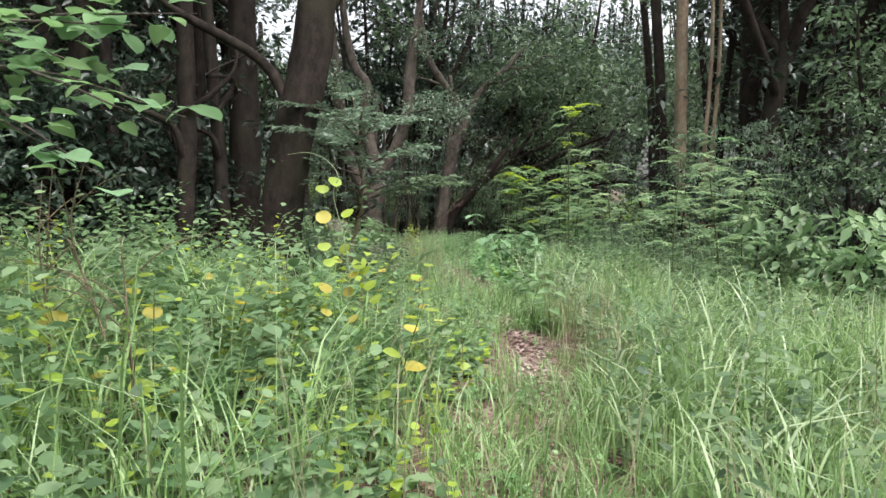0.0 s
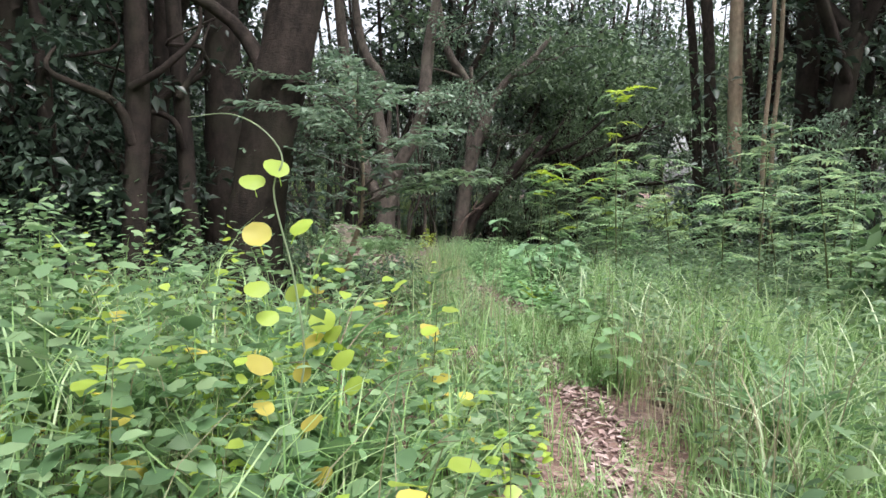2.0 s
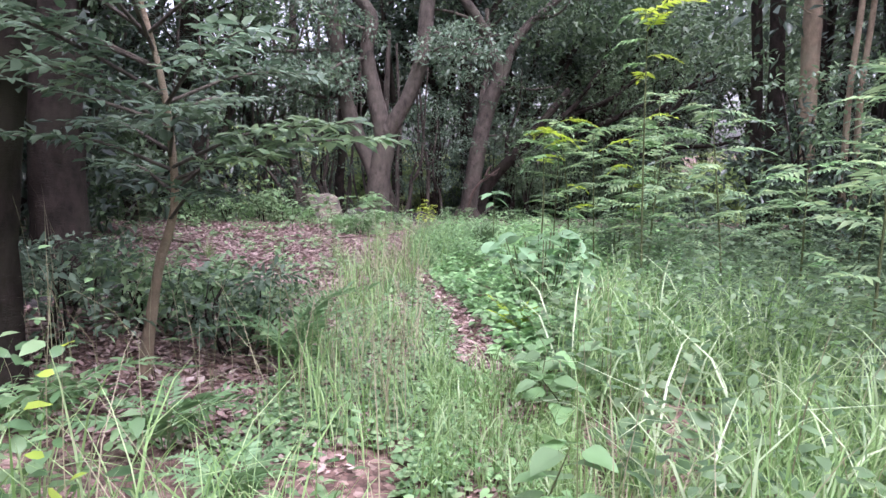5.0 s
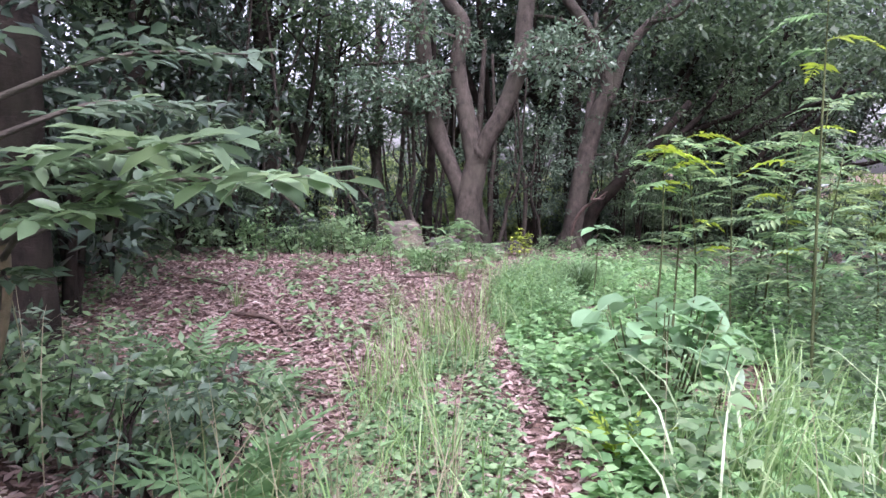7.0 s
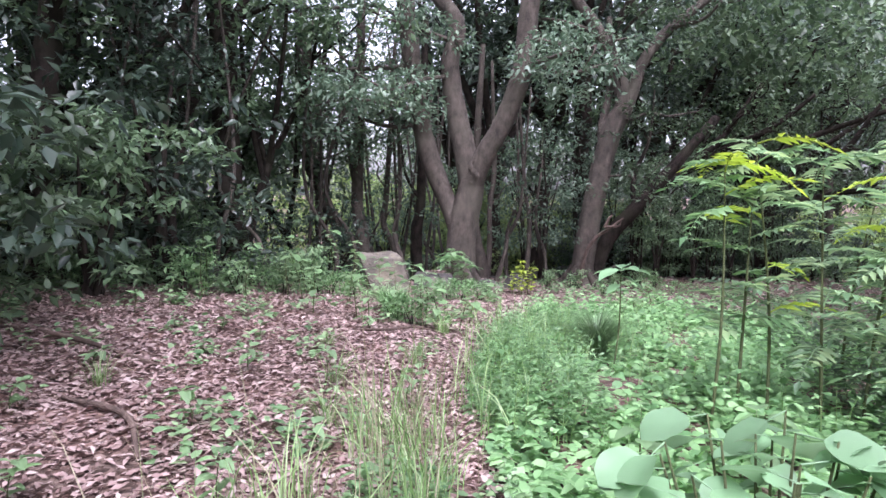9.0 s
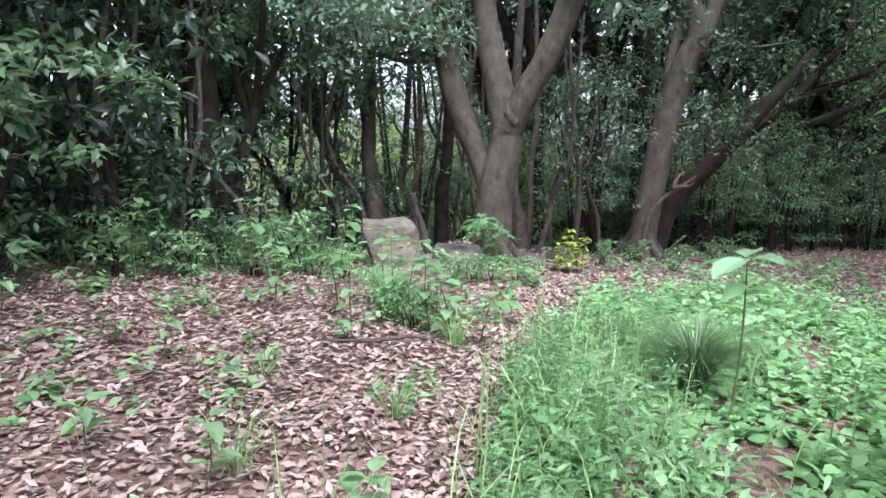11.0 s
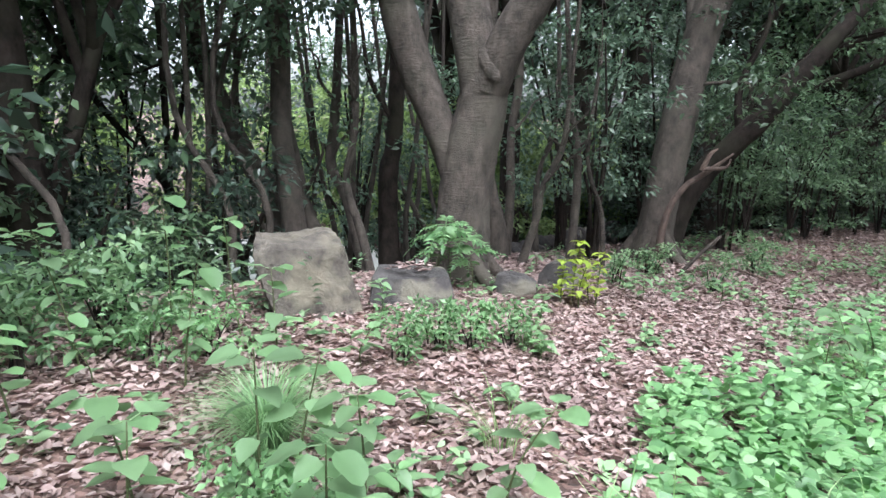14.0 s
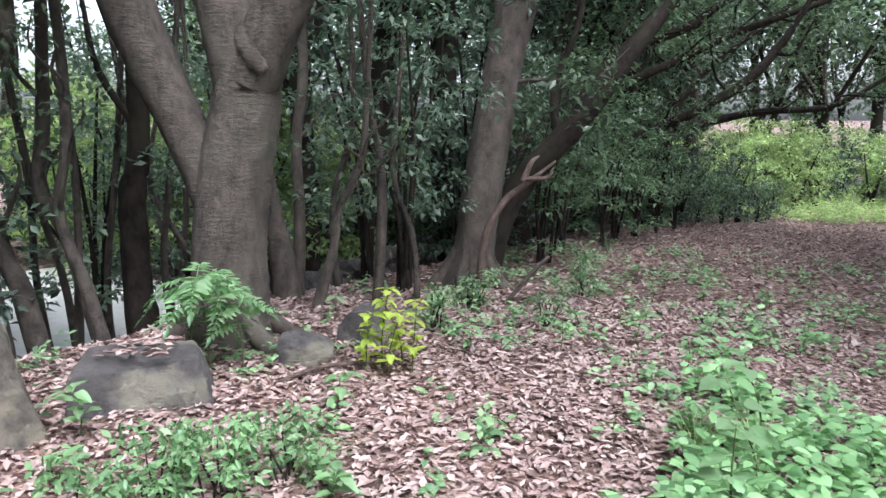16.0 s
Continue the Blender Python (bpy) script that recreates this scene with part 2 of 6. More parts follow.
# leaf outlines: unit length along y, half width 0.5 in x
LEAF_V = np.array([(0, 0, 0), (-0.5, 0.42, 0.10), (0, 1, -0.06), (0.5, 0.42, 0.10)])
LEAF_T = np.array([(0, 3, 2), (0, 2, 1)])
OVAL_V = np.array([(0, 0, 0), (0, 0.33, -0.02), (0, 0.68, -0.03), (0, 1, -0.10), (-0.42, 0.22, 0.06), (-0.42, 0.66, 0.04), (0.42, 0.22, 0.06), (0.42, 0.66, 0.04)])
OVAL_T = np.array([(0, 1, 4), (1, 5, 4), (1, 2, 5), (2, 3, 5), (0, 6, 1), (1, 6, 7), (1, 7, 2), (2, 7, 3)])
SIX_V = np.array([(0, 0, 0), (0.42, 0.24, 0.07), (0.40, 0.62, 0.05), (0, 1, -0.08), (-0.40, 0.62, 0.05), (-0.42, 0.24, 0.07)])
SIX_T = np.array([(0, 1, 5), (1, 2, 5), (2, 4, 5), (2, 3, 4)])
CURL_V = np.array([(0, 0, 0.10), (-0.5, 0.45, 0.22), (0, 0.5, 0.0), (0.5, 0.45, 0.18), (0, 1, 0.16)])
CURL_T = np.array([(0, 2, 1), (0, 3, 2), (1, 2, 4), (2, 3, 4)])


def unit(v):
    return v / np.maximum(1e-9, np.linalg.norm(v, axis=-1, keepdims=True))


def scatter(shape, tv, tt, pos, ahead, up, length, width):
    """Lays one leaf of the outline (tv, tt) at every place."""
    pos, ahead = np.asarray(pos, float), unit(np.asarray(ahead, float))
    side = unit(np.cross(ahead, up))
    top = np.cross(side, ahead)
    length, width = np.broadcast_to(length, len(pos)), np.broadcast_to(width, len(pos))
    v = pos[:, None] + side[:, None] * (tv[None, :, :1] * width[:, None, None]) + ahead[:, None] * (tv[None, :, 1:2] * length[:, None, None]) + top[:, None] * (tv[None, :, 2:] * length[:, None, None])
    t = (tt[None] + (np.arange(len(pos)) * len(tv))[:, None, None]).reshape(-1, 3)
    return shape.add(v.reshape(-1, 3), t)


def curve(points, n):
    """A smooth line of n points through the given ones (any number of columns)."""
    p = np.asarray(points, float)
    if len(p) == 2:
        return p[0] + (p[1] - p[0]) * np.linspace(0, 1, n)[:, None]
    e = np.vstack([2 * p[0] - p[1], p, 2 * p[-1] - p[-2]])
    u = np.linspace(0, len(p) - 1 - 1e-6, n)
    i, f = u.astype(int), (u % 1)[:, None]
    a, b, c, d = e[i], e[i + 1], e[i + 2], e[i + 3]
    return 0.5 * (2 * b + (c - a) * f + (2 * a - 5 * b + 4 * c - d) * f**2 + (3 * b - a - 3 * c + d) * f**3)


def tube(shape, points, n=12, sides=8, rough=0.06, ridges=0):
    """A limb through points (x, y, z, radius), closed at its end."""
    p = curve(points, n)
    c, r = p[:, :3], np.maximum(p[:, 3], 0.001)
    tan = unit(np.gradient(c, axis=0))
    ref = np.where(np.abs(tan[:, 2:]) > 0.9, np.array([[1.0, 0, 0]]), np.array([[0, 0, 1.0]]))
    if np.abs(tan[:, 2]).mean() > 0.6:
        ref = np.broadcast_to(np.array([[1.0, 0.05, 0]]), c.shape)
    else:
        ref = np.broadcast_to(np.array([[0.05, 0.1, 1.0]]), c.shape)
    a = unit(np.cross(tan, ref))
    b = np.cross(tan, a)
    th = np.linspace(0, 2 * np.pi, sides, endpoint=False)
    rr = r[:, None] * (1 + rough * R.standard_normal((n, sides)) + (0.05 * np.cos(ridges * th)[None] if ridges else 0))
    v = c[:, None] + rr[..., None] * (np.cos(th)[None, :, None] * a[:, None] + np.sin(th)[None, :, None] * b[:, None])
    i = np.arange(n - 1)[:, None] * sides
    j = np.arange(sides)[None]
    k = (j + 1) % sides
    q = np.stack([i + j, i + k, i + sides + k, i + sides + j], -1).reshape(-1, 4)
    v = np.vstack([v.reshape(-1, 3), c[-1] + tan[-1] * r[-1] * 0.5])
    tip = np.stack([(n - 1) * sides + j[0], (n - 1) * sides + k[0], np.full(sides, n * sides)], -1)
    return shape.add(v, tip, q)


def blades(shape, roots, height, droop, width, heading=None):
    """Grass: each blade a tapering, arching strip."""
    n = len(roots)
    h, dr, w = (np.broadcast_to(k, n)[:, None] for k in (height, droop, width))
    th = R.uniform(0, 2 * np.pi, n) if heading is None else heading
    out = np.stack([np.cos(th), np.sin(th), 0 * th], -1)
    tw = th + np.pi / 2 + R.normal(0, 0.5, n)
    side = np.stack([np.cos(tw), np.sin(tw), 0 * tw], -1)
    s = np.array([0, 0.3, 0.58, 0.82, 1.0])[None]
    reach, rise = h * dr * s**2.2, h * (s - 0.55 * dr * s**3.2)
    c = roots[:, None] + out[:, None] * reach[..., None]
    c[..., 2] += rise
    half = w * np.array([0.7, 1.0, 0.85, 0.5])[None] * 0.5
    left, right = c[:, :4] - side[:, None] * half[..., None], c[:, :4] + side[:, None] * half[..., None]
    v = np.concatenate([np.stack([left, right], 2).reshape(n, 8, 3), c[:, 4:]], 1)
    o = (np.arange(n) * 9)[:, None, None]
    q = np.array([(0, 1, 3, 2), (2, 3, 5, 4), (4, 5, 7, 6)])[None] + o
    t = np.array([(6, 7, 8)])[None] + o
    return shape.add(v.reshape(-1, 3), t.reshape(-1, 3), q.reshape(-1, 4))


def cloud(shape, centres, radius, count, leaf, slim=0.5, flat=0.55, outline=(LEAF_V, LEAF_T), droop=0.25):
    """Leaves in clumps round the centres; each clump is a loose spray."""
    c = np.asarray(centres, float)
    rad = np.broadcast_to(radius, len(c))
    k = np.repeat(np.arange(len(c)), count)
    d = unit(R.standard_normal((len(k), 3)))
    pos = c[k] + d * (rad[k] * R.uniform(0.15, 1.0, len(k)) ** 0.6)[:, None] * np.array([1, 1, flat])
    ahead = d * np.array([1, 1, 0.4]) + R.normal(0, 0.55, d.shape) - np.array([0, 0, droop])
    up = np.array([0, 0, 1.0]) + R.normal(0, 0.45, d.shape) + 0.3 * d
    ln = leaf * R.uniform(0.6, 1.3, len(k))
    return scatter(shape, outline[0], outline[1], pos, ahead, up, ln, ln * slim)


def on_ground(n, x0, x1, y0, y1, keep=None):
    x, y = R.uniform(x0, x1, n), R.uniform(y0, y1, n)
    if keep is not None:
        k = keep(x, y)
        x, y = x[k], y[k]
    return np.stack([x, y, ground_z(x, y)], -1)


def patchy(x, y, s=1.0, seed=0.0):
    """A smooth uneven value, about -1 to 1."""
    return (np.sin(1.9 * s * x + 1.3 * s * y + seed) + np.sin(-1.1 * s * x + 2.3 * s * y + 2 * seed + 1) + np.sin(3.7 * s * x - 0.9 * s * y + 3 * seed)) / 3


def path_x(y):
    return np.interp(y, [0, 3.2, 4.6, 5.7, 6.8, 8.4, 9.4, 10.6, 11.5, 13.5, 16], [0.2, 0.38, 0.62, 0.75, 0.78, 0.72, 0.58, 0.44, 0.1, -0.5, -0.9])


# ---- ground ----


def build_ground():
    far = np.array([3, 7, 14, 30, 70, 180, 420, 900])
    xs = np.concatenate([-9 - far[::-1], np.arange(-9, 10.01, 0.16), 10 + far])
    ys = np.concatenate([-3 - far[::-1], np.arange(-3, 34.01, 0.16), 34 + far])
    gx, gy = np.meshgrid(xs, ys)
    v = np.stack([gx, gy, ground_z(gx, gy)], -1).reshape(-1, 3)
    nx, ny = len(xs), len(ys)
    i = (np.arange(ny - 1)[:, None] * nx + np.arange(nx - 1)[None]).ravel()
    q = np.stack([i, i + 1, i + nx + 1, i + nx], -1)
    tagged(part("ground", Shape().add(v, None, q), M_SOIL, round_faces=True), "woodland floor of dark soil and brown leaf mould", "ground", kind="structure")


build_ground()

# ---- old trees ----


def limb_cloud(shape, lines, step, radius, count, leaf, start=0.4, slim=0.5, flat=0.6):
    """Leaf sprays round the outer part of each limb."""
    for pts in lines:
        p = curve([q[:3] for q in pts], 30)
        p = p[int(30 * start):]
        k = max(2, int(np.linalg.norm(p[-1] - p[0]) / step))
        c = p[np.linspace(0, len(p) - 1, k).astype(int)] + R.normal(0, radius * 0.6, (k, 3))
        cloud(shape, c, radius, count, leaf, slim, flat)


def old_tree(name, label, trunk, limbs, mat, leaf_mat, twigs, count, leaf, base):
    ob = thing(name, base[0], base[1], base[2], label, "tree")
    inv = np.array([base[0], base[1], base[2], 0])
    tr = Shape()
    tube(tr, np.array(trunk) - inv, 64, 40, 0.016, 5)
    for k in range(5):
        th = 1.3 * k + 0.4
        r0 = trunk[1][3]
        tube(tr, [(0.5 * r0 * math.cos(th), 0.5 * r0 * math.sin(th), 0.42, 0.05), (0.95 * r0 * math.cos(th), 0.95 * r0 * math.sin(th), 0.14, 0.075), (1.5 * r0 * math.cos(th + 0.15), 1.5 * r0 * math.sin(th + 0.15), -0.02, 0.055), (2.1 * r0 * math.cos(th + 0.2), 2.1 * r0 * math.sin(th + 0.2), -0.10, 0.03)], 10, 8, 0.05)
    part("trunk", tr, mat, ob, round_faces=True)
    for pts in limbs:
        part("limb", tube(Shape(), np.array(pts) - inv, 26, 16, 0.03), mat, ob, round_faces=True)
    cr = Shape()
    lines = []
    for pts in twigs:
        tw = tube(Shape(), np.array(pts) - inv, 12, 6, 0.05)
        part("branch", tw, mat, ob, round_faces=True)
        lines.append(np.array(pts)[:, :3] - inv[:3])
    limb_cloud(cr, lines, 0.22, 0.42, count, leaf, 0.2)
    top = np.array(limbs[0][-1][:3]) - inv[:3]
    # high clumps, mostly out of view, added to shade the trunks and clearing
    k = 92
    c = top * np.array([0.6, 0.6, 0]) + R.normal(0, 1, (k, 3)) * np.array([3.0, 3.0, 0.8]) + np.array([0, 0.4, max(top[2], 5.5) + 1.6])
    c[:, 2] = np.maximum(c[:, 2], 5.8)
    cloud(cr, c, 0.95, 24, 0.28, 0.55)
    part("crown", cr, leaf_mat, ob)
    return ob


def spread(x, y, z, dx, dy, dz, r=0.05, wob=0.25):
    """A branch from a place along a direction, with a wavy middle."""
    a, d = np.array([x, y, z]), np.array([dx, dy, dz])
    m1, m2 = a + d * 0.35 + R.normal(0, wob, 3) * 0.5, a + d * 0.7 + R.normal(0, wob, 3)
    return [(*a, r), (*m1, r * 0.75), (*m2, r * 0.5), (*(a + d), r * 0.2)]


main = old_tree(
    "old_forked_tree", "thick grey-brown broadleaf tree forking low, burl on its trunk", 
    [(-2.14, 20.58, -0.35, 0.42), (-2.13, 20.59, -0.08, 0.315), (-2.11, 20.61, 0.25, 0.275), (-2.10, 20.64, 0.65, 0.258), (-2.04, 20.66, 1.14, 0.255), (-1.93, 20.64, 1.62, 0.232), (-1.90, 20.62, 2.0, 0.20)],
    [[(-2.16, 20.68, 0.85, 0.17), (-2.30, 20.70, 1.25, 0.165), (-2.46, 20.72, 1.6, 0.168), (-2.72, 20.74, 2.25, 0.18), (-2.95, 20.7, 3.3, 0.172), (-3.15, 20.6, 5.2, 0.155), (-3.4, 20.4, 8.0, 0.09)],
     [(-1.92, 20.62, 1.7, 0.21), (-2.02, 20.62, 2.2, 0.20), (-2.18, 20.64, 2.9, 0.185), (-2.32, 20.67, 3.8, 0.16), (-2.22, 20.75, 4.5, 0.15), (-2.7, 20.7, 5.4, 0.125), (-3.0, 20.6, 8.0, 0.07)],
     [(-1.88, 20.58, 1.75, 0.19), (-1.62, 20.5, 2.25, 0.175), (-1.33, 20.52, 2.77, 0.172), (-1.05, 20.66, 3.6, 0.172), (-0.97, 20.76, 4.5, 0.17), (-0.85, 20.9, 5.6, 0.15), (-0.4, 21.2, 8.2, 0.08)],
     [(-1.90, 20.52, 2.1, 0.085), (-1.84, 20.44, 1.96, 0.085), (-1.79, 20.42, 1.86, 0.075), (-1.75, 20.41, 1.81, 0.05)]],
    M_BARK, M_LAUREL,
    [spread(-2.9, 20.7, 3.2, -1.6, -0.9, -0.3), spread(-3.1, 20.6, 4.6, -2.0, -0.6, 0.4), spread(-2.3, 20.7, 4.2, -1.2, -1.6, 0.3), spread(-1.0, 20.7, 4.2, 1.8, -0.6, -0.2),
     spread(-0.9, 20.9, 5.4, 1.9, 0.5, 0.7), spread(-3.2, 20.5, 6.4, -2.2, -1.2, 1.2), spread(-2.9, 20.6, 7.0, 0.6, -2.2, 1.1), spread(-0.5, 21.1, 7.4, 1.9, -1.6, 0.9), spread(-2.7, 20.7, 2.6, -1.9, 0.5, 0.3),
     spread(-2.9, 20.7, 3.0, -1.2, -1.8, -0.1), spread(-2.3, 20.7, 3.6, -0.9, -2.2, -0.3), spread(-3.0, 20.7, 3.8, -2.4, -1.0, -0.4), spread(-1.1, 20.7, 3.6, 1.2, -1.6, -0.2), spread(-1.0, 20.8, 3.9, 1.6, 0.4, -0.5), spread(-2.8, 20.7, 2.8, -2.3, 0.2, -0.1)],
    80, 0.12, (-2.13, 20.58, float(ground_z(-2.13, 20.58))))

second = old_tree(
    "leaning_tree", "slender grey broadleaf tree leaning over the clearing, forked high up",
    [(-0.22, 23.35, -0.75, 0.42), (-0.17, 23.4, -0.38, 0.33), (-0.12, 23.45, 0.0, 0.235), (-0.03, 23.55, 0.65, 0.225), (0.11, 23.7, 1.5, 0.22), (0.24, 23.85, 2.2, 0.215), (0.43, 23.98, 2.9, 0.215), (0.62, 24.05, 3.3, 0.20)],
    [[(0.6, 24.0, 3.1, 0.17), (0.62, 24.1, 3.6, 0.16), (0.5, 24.1, 4.2, 0.145), (0.03, 24.1, 5.1, 0.135), (-0.5, 24.0, 6.0, 0.12), (-0.9, 24.0, 8.5, 0.06)],
     [(0.65, 24.05, 3.2, 0.15), (0.85, 24.2, 3.8, 0.135), (1.0, 24.3, 4.3, 0.125), (1.5, 24.5, 5.0, 0.11), (2.3, 24.8, 5.7, 0.09), (2.9, 25.0, 6.4, 0.06)],
     [(0.3, 23.85, 2.2, 0.09), (0.2, 24.1, 2.9, 0.085), (0.35, 24.4, 3.9, 0.08), (0.3, 24.6, 5.4, 0.06)]],
    M_BARK, M_MID,
    [spread(0.0, 24.1, 5.0, -1.6, -0.8, 0.2), spread(-0.6, 24.0, 6.6, -1.8, -0.4, 0.6), spread(1.6, 24.5, 5.1, 1.2, -1.4, 0.4), spread(2.3, 24.8, 5.7, 1.9, 0.2, 0.4), spread(0.3, 24.5, 4.8, 0.9, -1.6, 0.4),
     spread(0.55, 24.0, 3.0, 1.6, -0.6, 0.2), spread(0.2, 23.8, 1.9, 1.3, -0.5, 0.35, 0.03)],
    60, 0.12, (-0.15, 23.4, float(ground_z(-0.15, 23.4))))


def sweeping_tree(x, y, limbs, label):
    base = (x, y, float(ground_z(x, y)))
    top = [(x, y, base[2] - 0.3, 0.26), (x + 0.1, y, base[2] + 0.6, 0.2), tuple(limbs[0][0][:3]) + (0.17,)]
    tw = []
    for pts in limbs:
        for k in (1, 2, 3):
            a = pts[min(k, len(pts) - 1)]
            tw.append(spread(*a[:3], R.uniform(0.2, 1.6), R.uniform(-1.2, 0.8), R.uniform(0.0, 1.0), 0.035))
            tw.append(spread(*a[:3], R.uniform(-1.0, 1.0), R.uniform(-0.8, 1.2), R.uniform(0.6, 1.8), 0.035))
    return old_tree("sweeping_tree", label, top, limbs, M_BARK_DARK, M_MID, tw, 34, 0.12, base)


sweeping_tree(0.9, 27.6, [[(0.75, 27.7, 0.6, 0.14), (1.37, 27.88, 1.48, 0.12), (2.36, 28.0, 2.26, 0.11), (3.24, 28.15, 3.13, 0.09), (4.1, 28.3, 4.4, 0.06)],
                          [(1.3, 28.0, 1.3, 0.09), (1.86, 28.5, 1.79, 0.10), (3.25, 28.9, 2.74, 0.09), (4.42, 29.1, 3.27, 0.08), (5.6, 29.3, 4.2, 0.05)]],
              "dark tree with long mossy limbs sweeping out over the path")
sweeping_tree(2.6, 30.8, [[(2.7, 30.75, 0.65, 0.13), (4.23, 30.8, 1.18, 0.12), (5.95, 30.92, 2.03, 0.11), (6.93, 31.05, 2.88, 0.09), (7.9, 31.3, 4.3, 0.05)],
                          [(3.0, 31.4, 1.9, 0.10), (4.95, 32.0, 2.7, 0.10), (6.52, 32.2, 3.42, 0.09), (8.76, 32.3, 4.21, 0.06)]],
              "dark tree with low crooked limbs sweeping out over the path")
sweeping_tree(5.2, 33.2, [[(5.3, 33.0, 1.1, 0.11), (7.4, 32.83, 1.62, 0.09), (9.35, 32.79, 1.8, 0.07), (10.9, 32.9, 2.6, 0.04)],
                          [(5.4, 33.3, 1.2, 0.1), (6.4, 33.6, 2.6, 0.09), (8.2, 33.8, 4.0, 0.07), (10.2, 34.0, 5.6, 0.04)]],
              "dark crooked tree with a nearly level limb")


def single_trunk(name, label, pts, mat, limbs=(), category="tree", sides=14, n=24, leaf=None, twigs=(), count=40, size=0.12, high=None):
    x, y = pts[0][0], pts[0][1]
    z = float(ground_z(x, y))
    ob = thing(name, x, y, z, label, category)
    inv = np.array([x, y, z, 0])
    pts = [(pts[0][0], pts[0][1], min(pts[0][2], z) - 0.15, pts[0][3] * 1.1)] + list(pts[1:])
    part("trunk", tube(Shape(), np.array(pts) - inv, n, sides, 0.04, 4), mat, ob, round_faces=True)
    for q in limbs:
        part("limb", tube(Shape(), np.array(q) - inv, 14, 8, 0.05), mat, ob, round_faces=True)
    if leaf:
        cr = Shape()
        lines = []
        for q in twigs:
            part("branch", tube(Shape(), np.array(q) - inv, 10, 5, 0.05), mat, ob, round_faces=True)
            lines.append(np.array(q)[:, :3] - inv[:3])
        limb_cloud(cr, lines, 0.2, 0.36, count, size, 0.15)
        part("crown", cr, leaf, ob)
    # leaf cloud out of view overhead, added to shade the trunks and thicket below
    if high:
        c = np.array(high) - inv[:3] + R.normal(0, 1, (60, 3)) * np.array([2.0, 2.0, 0.7])
        part("upper_crown", cloud(Shape(), c, 0.9, 20, 0.28, 0.55), M_MID, ob)
    return ob


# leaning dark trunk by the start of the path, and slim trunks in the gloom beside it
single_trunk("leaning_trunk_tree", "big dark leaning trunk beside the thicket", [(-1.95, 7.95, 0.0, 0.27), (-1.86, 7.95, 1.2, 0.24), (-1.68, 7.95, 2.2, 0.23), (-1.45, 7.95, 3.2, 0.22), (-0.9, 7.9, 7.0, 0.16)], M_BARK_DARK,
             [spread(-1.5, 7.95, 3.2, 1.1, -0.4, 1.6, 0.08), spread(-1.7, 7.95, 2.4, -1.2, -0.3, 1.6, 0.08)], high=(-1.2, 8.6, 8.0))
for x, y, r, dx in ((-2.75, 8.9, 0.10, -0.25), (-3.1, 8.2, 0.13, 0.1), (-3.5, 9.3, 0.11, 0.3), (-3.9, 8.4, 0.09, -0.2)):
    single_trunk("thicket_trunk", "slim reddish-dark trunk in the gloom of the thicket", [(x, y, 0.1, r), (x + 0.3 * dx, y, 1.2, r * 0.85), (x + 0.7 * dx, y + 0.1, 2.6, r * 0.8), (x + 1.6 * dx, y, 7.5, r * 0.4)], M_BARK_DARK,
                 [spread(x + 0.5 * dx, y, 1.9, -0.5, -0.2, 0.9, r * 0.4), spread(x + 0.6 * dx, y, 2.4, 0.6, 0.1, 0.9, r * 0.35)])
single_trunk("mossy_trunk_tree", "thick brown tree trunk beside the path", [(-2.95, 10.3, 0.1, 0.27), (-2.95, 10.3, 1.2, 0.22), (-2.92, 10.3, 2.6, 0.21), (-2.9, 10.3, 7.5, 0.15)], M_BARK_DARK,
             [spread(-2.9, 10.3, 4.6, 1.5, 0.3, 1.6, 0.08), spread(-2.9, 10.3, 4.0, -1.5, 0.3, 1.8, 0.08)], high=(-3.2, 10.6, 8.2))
single_trunk("pale_pole_tree", "straight slender tree with pale brown bark", [(5.78, 16.8, -0.4, 0.17), (5.76, 16.8, 2.0, 0.145), (5.72, 16.8, 5.0, 0.135), (5.7, 16.8, 10.0, 0.1)], M_BARK_PALE, [spread(5.75, 16.75, 2.6, 0.35, -0.3, 0.12, 0.018, 0.03), spread(5.74, 16.75, 3.7, -0.4, -0.2, 0.1, 0.016, 0.03), spread(5.73, 16.75, 4.6, 0.3, 0.3, 0.15, 0.016, 0.03)])
for a, b in ((6.12, 16.1), (6.34, 16.2)):
    single_trunk("thin_pole_tree", "thin pale pole of a young tree", [(a, b, -0.4, 0.06), (a - 0.05, b, 2.2, 0.05), (a + 0.06, b, 4.6, 0.045), (a, b, 9.0, 0.03)], M_BARK_PALE, sides=8)
# crooked trunks behind the boulders
single_trunk("crooked_trunk", "dark crooked trunk behind the boulder", [(-4.2, 21.1, -0.6, 0.19), (-4.29, 21.15, 0.28, 0.156), (-4.7, 21.14, 0.97, 0.12), (-5.09, 21.17, 1.73, 0.11), (-5.35, 21.24, 2.6, 0.11), (-5.5, 21.4, 6.5, 0.07)], M_BARK,
             leaf=M_MID, twigs=[spread(-5.2, 21.2, 2.4, -1.0, -1.2, 0.5, 0.04), spread(-5.3, 21.2, 3.4, 0.6, -1.6, 0.4, 0.04), spread(-5.3, 21.2, 4.0, -1.6, -0.8, 0.6, 0.04), spread(-5.1, 21.1, 2.0, 0.9, -1.0, 0.6, 0.03)], count=60, size=0.1)
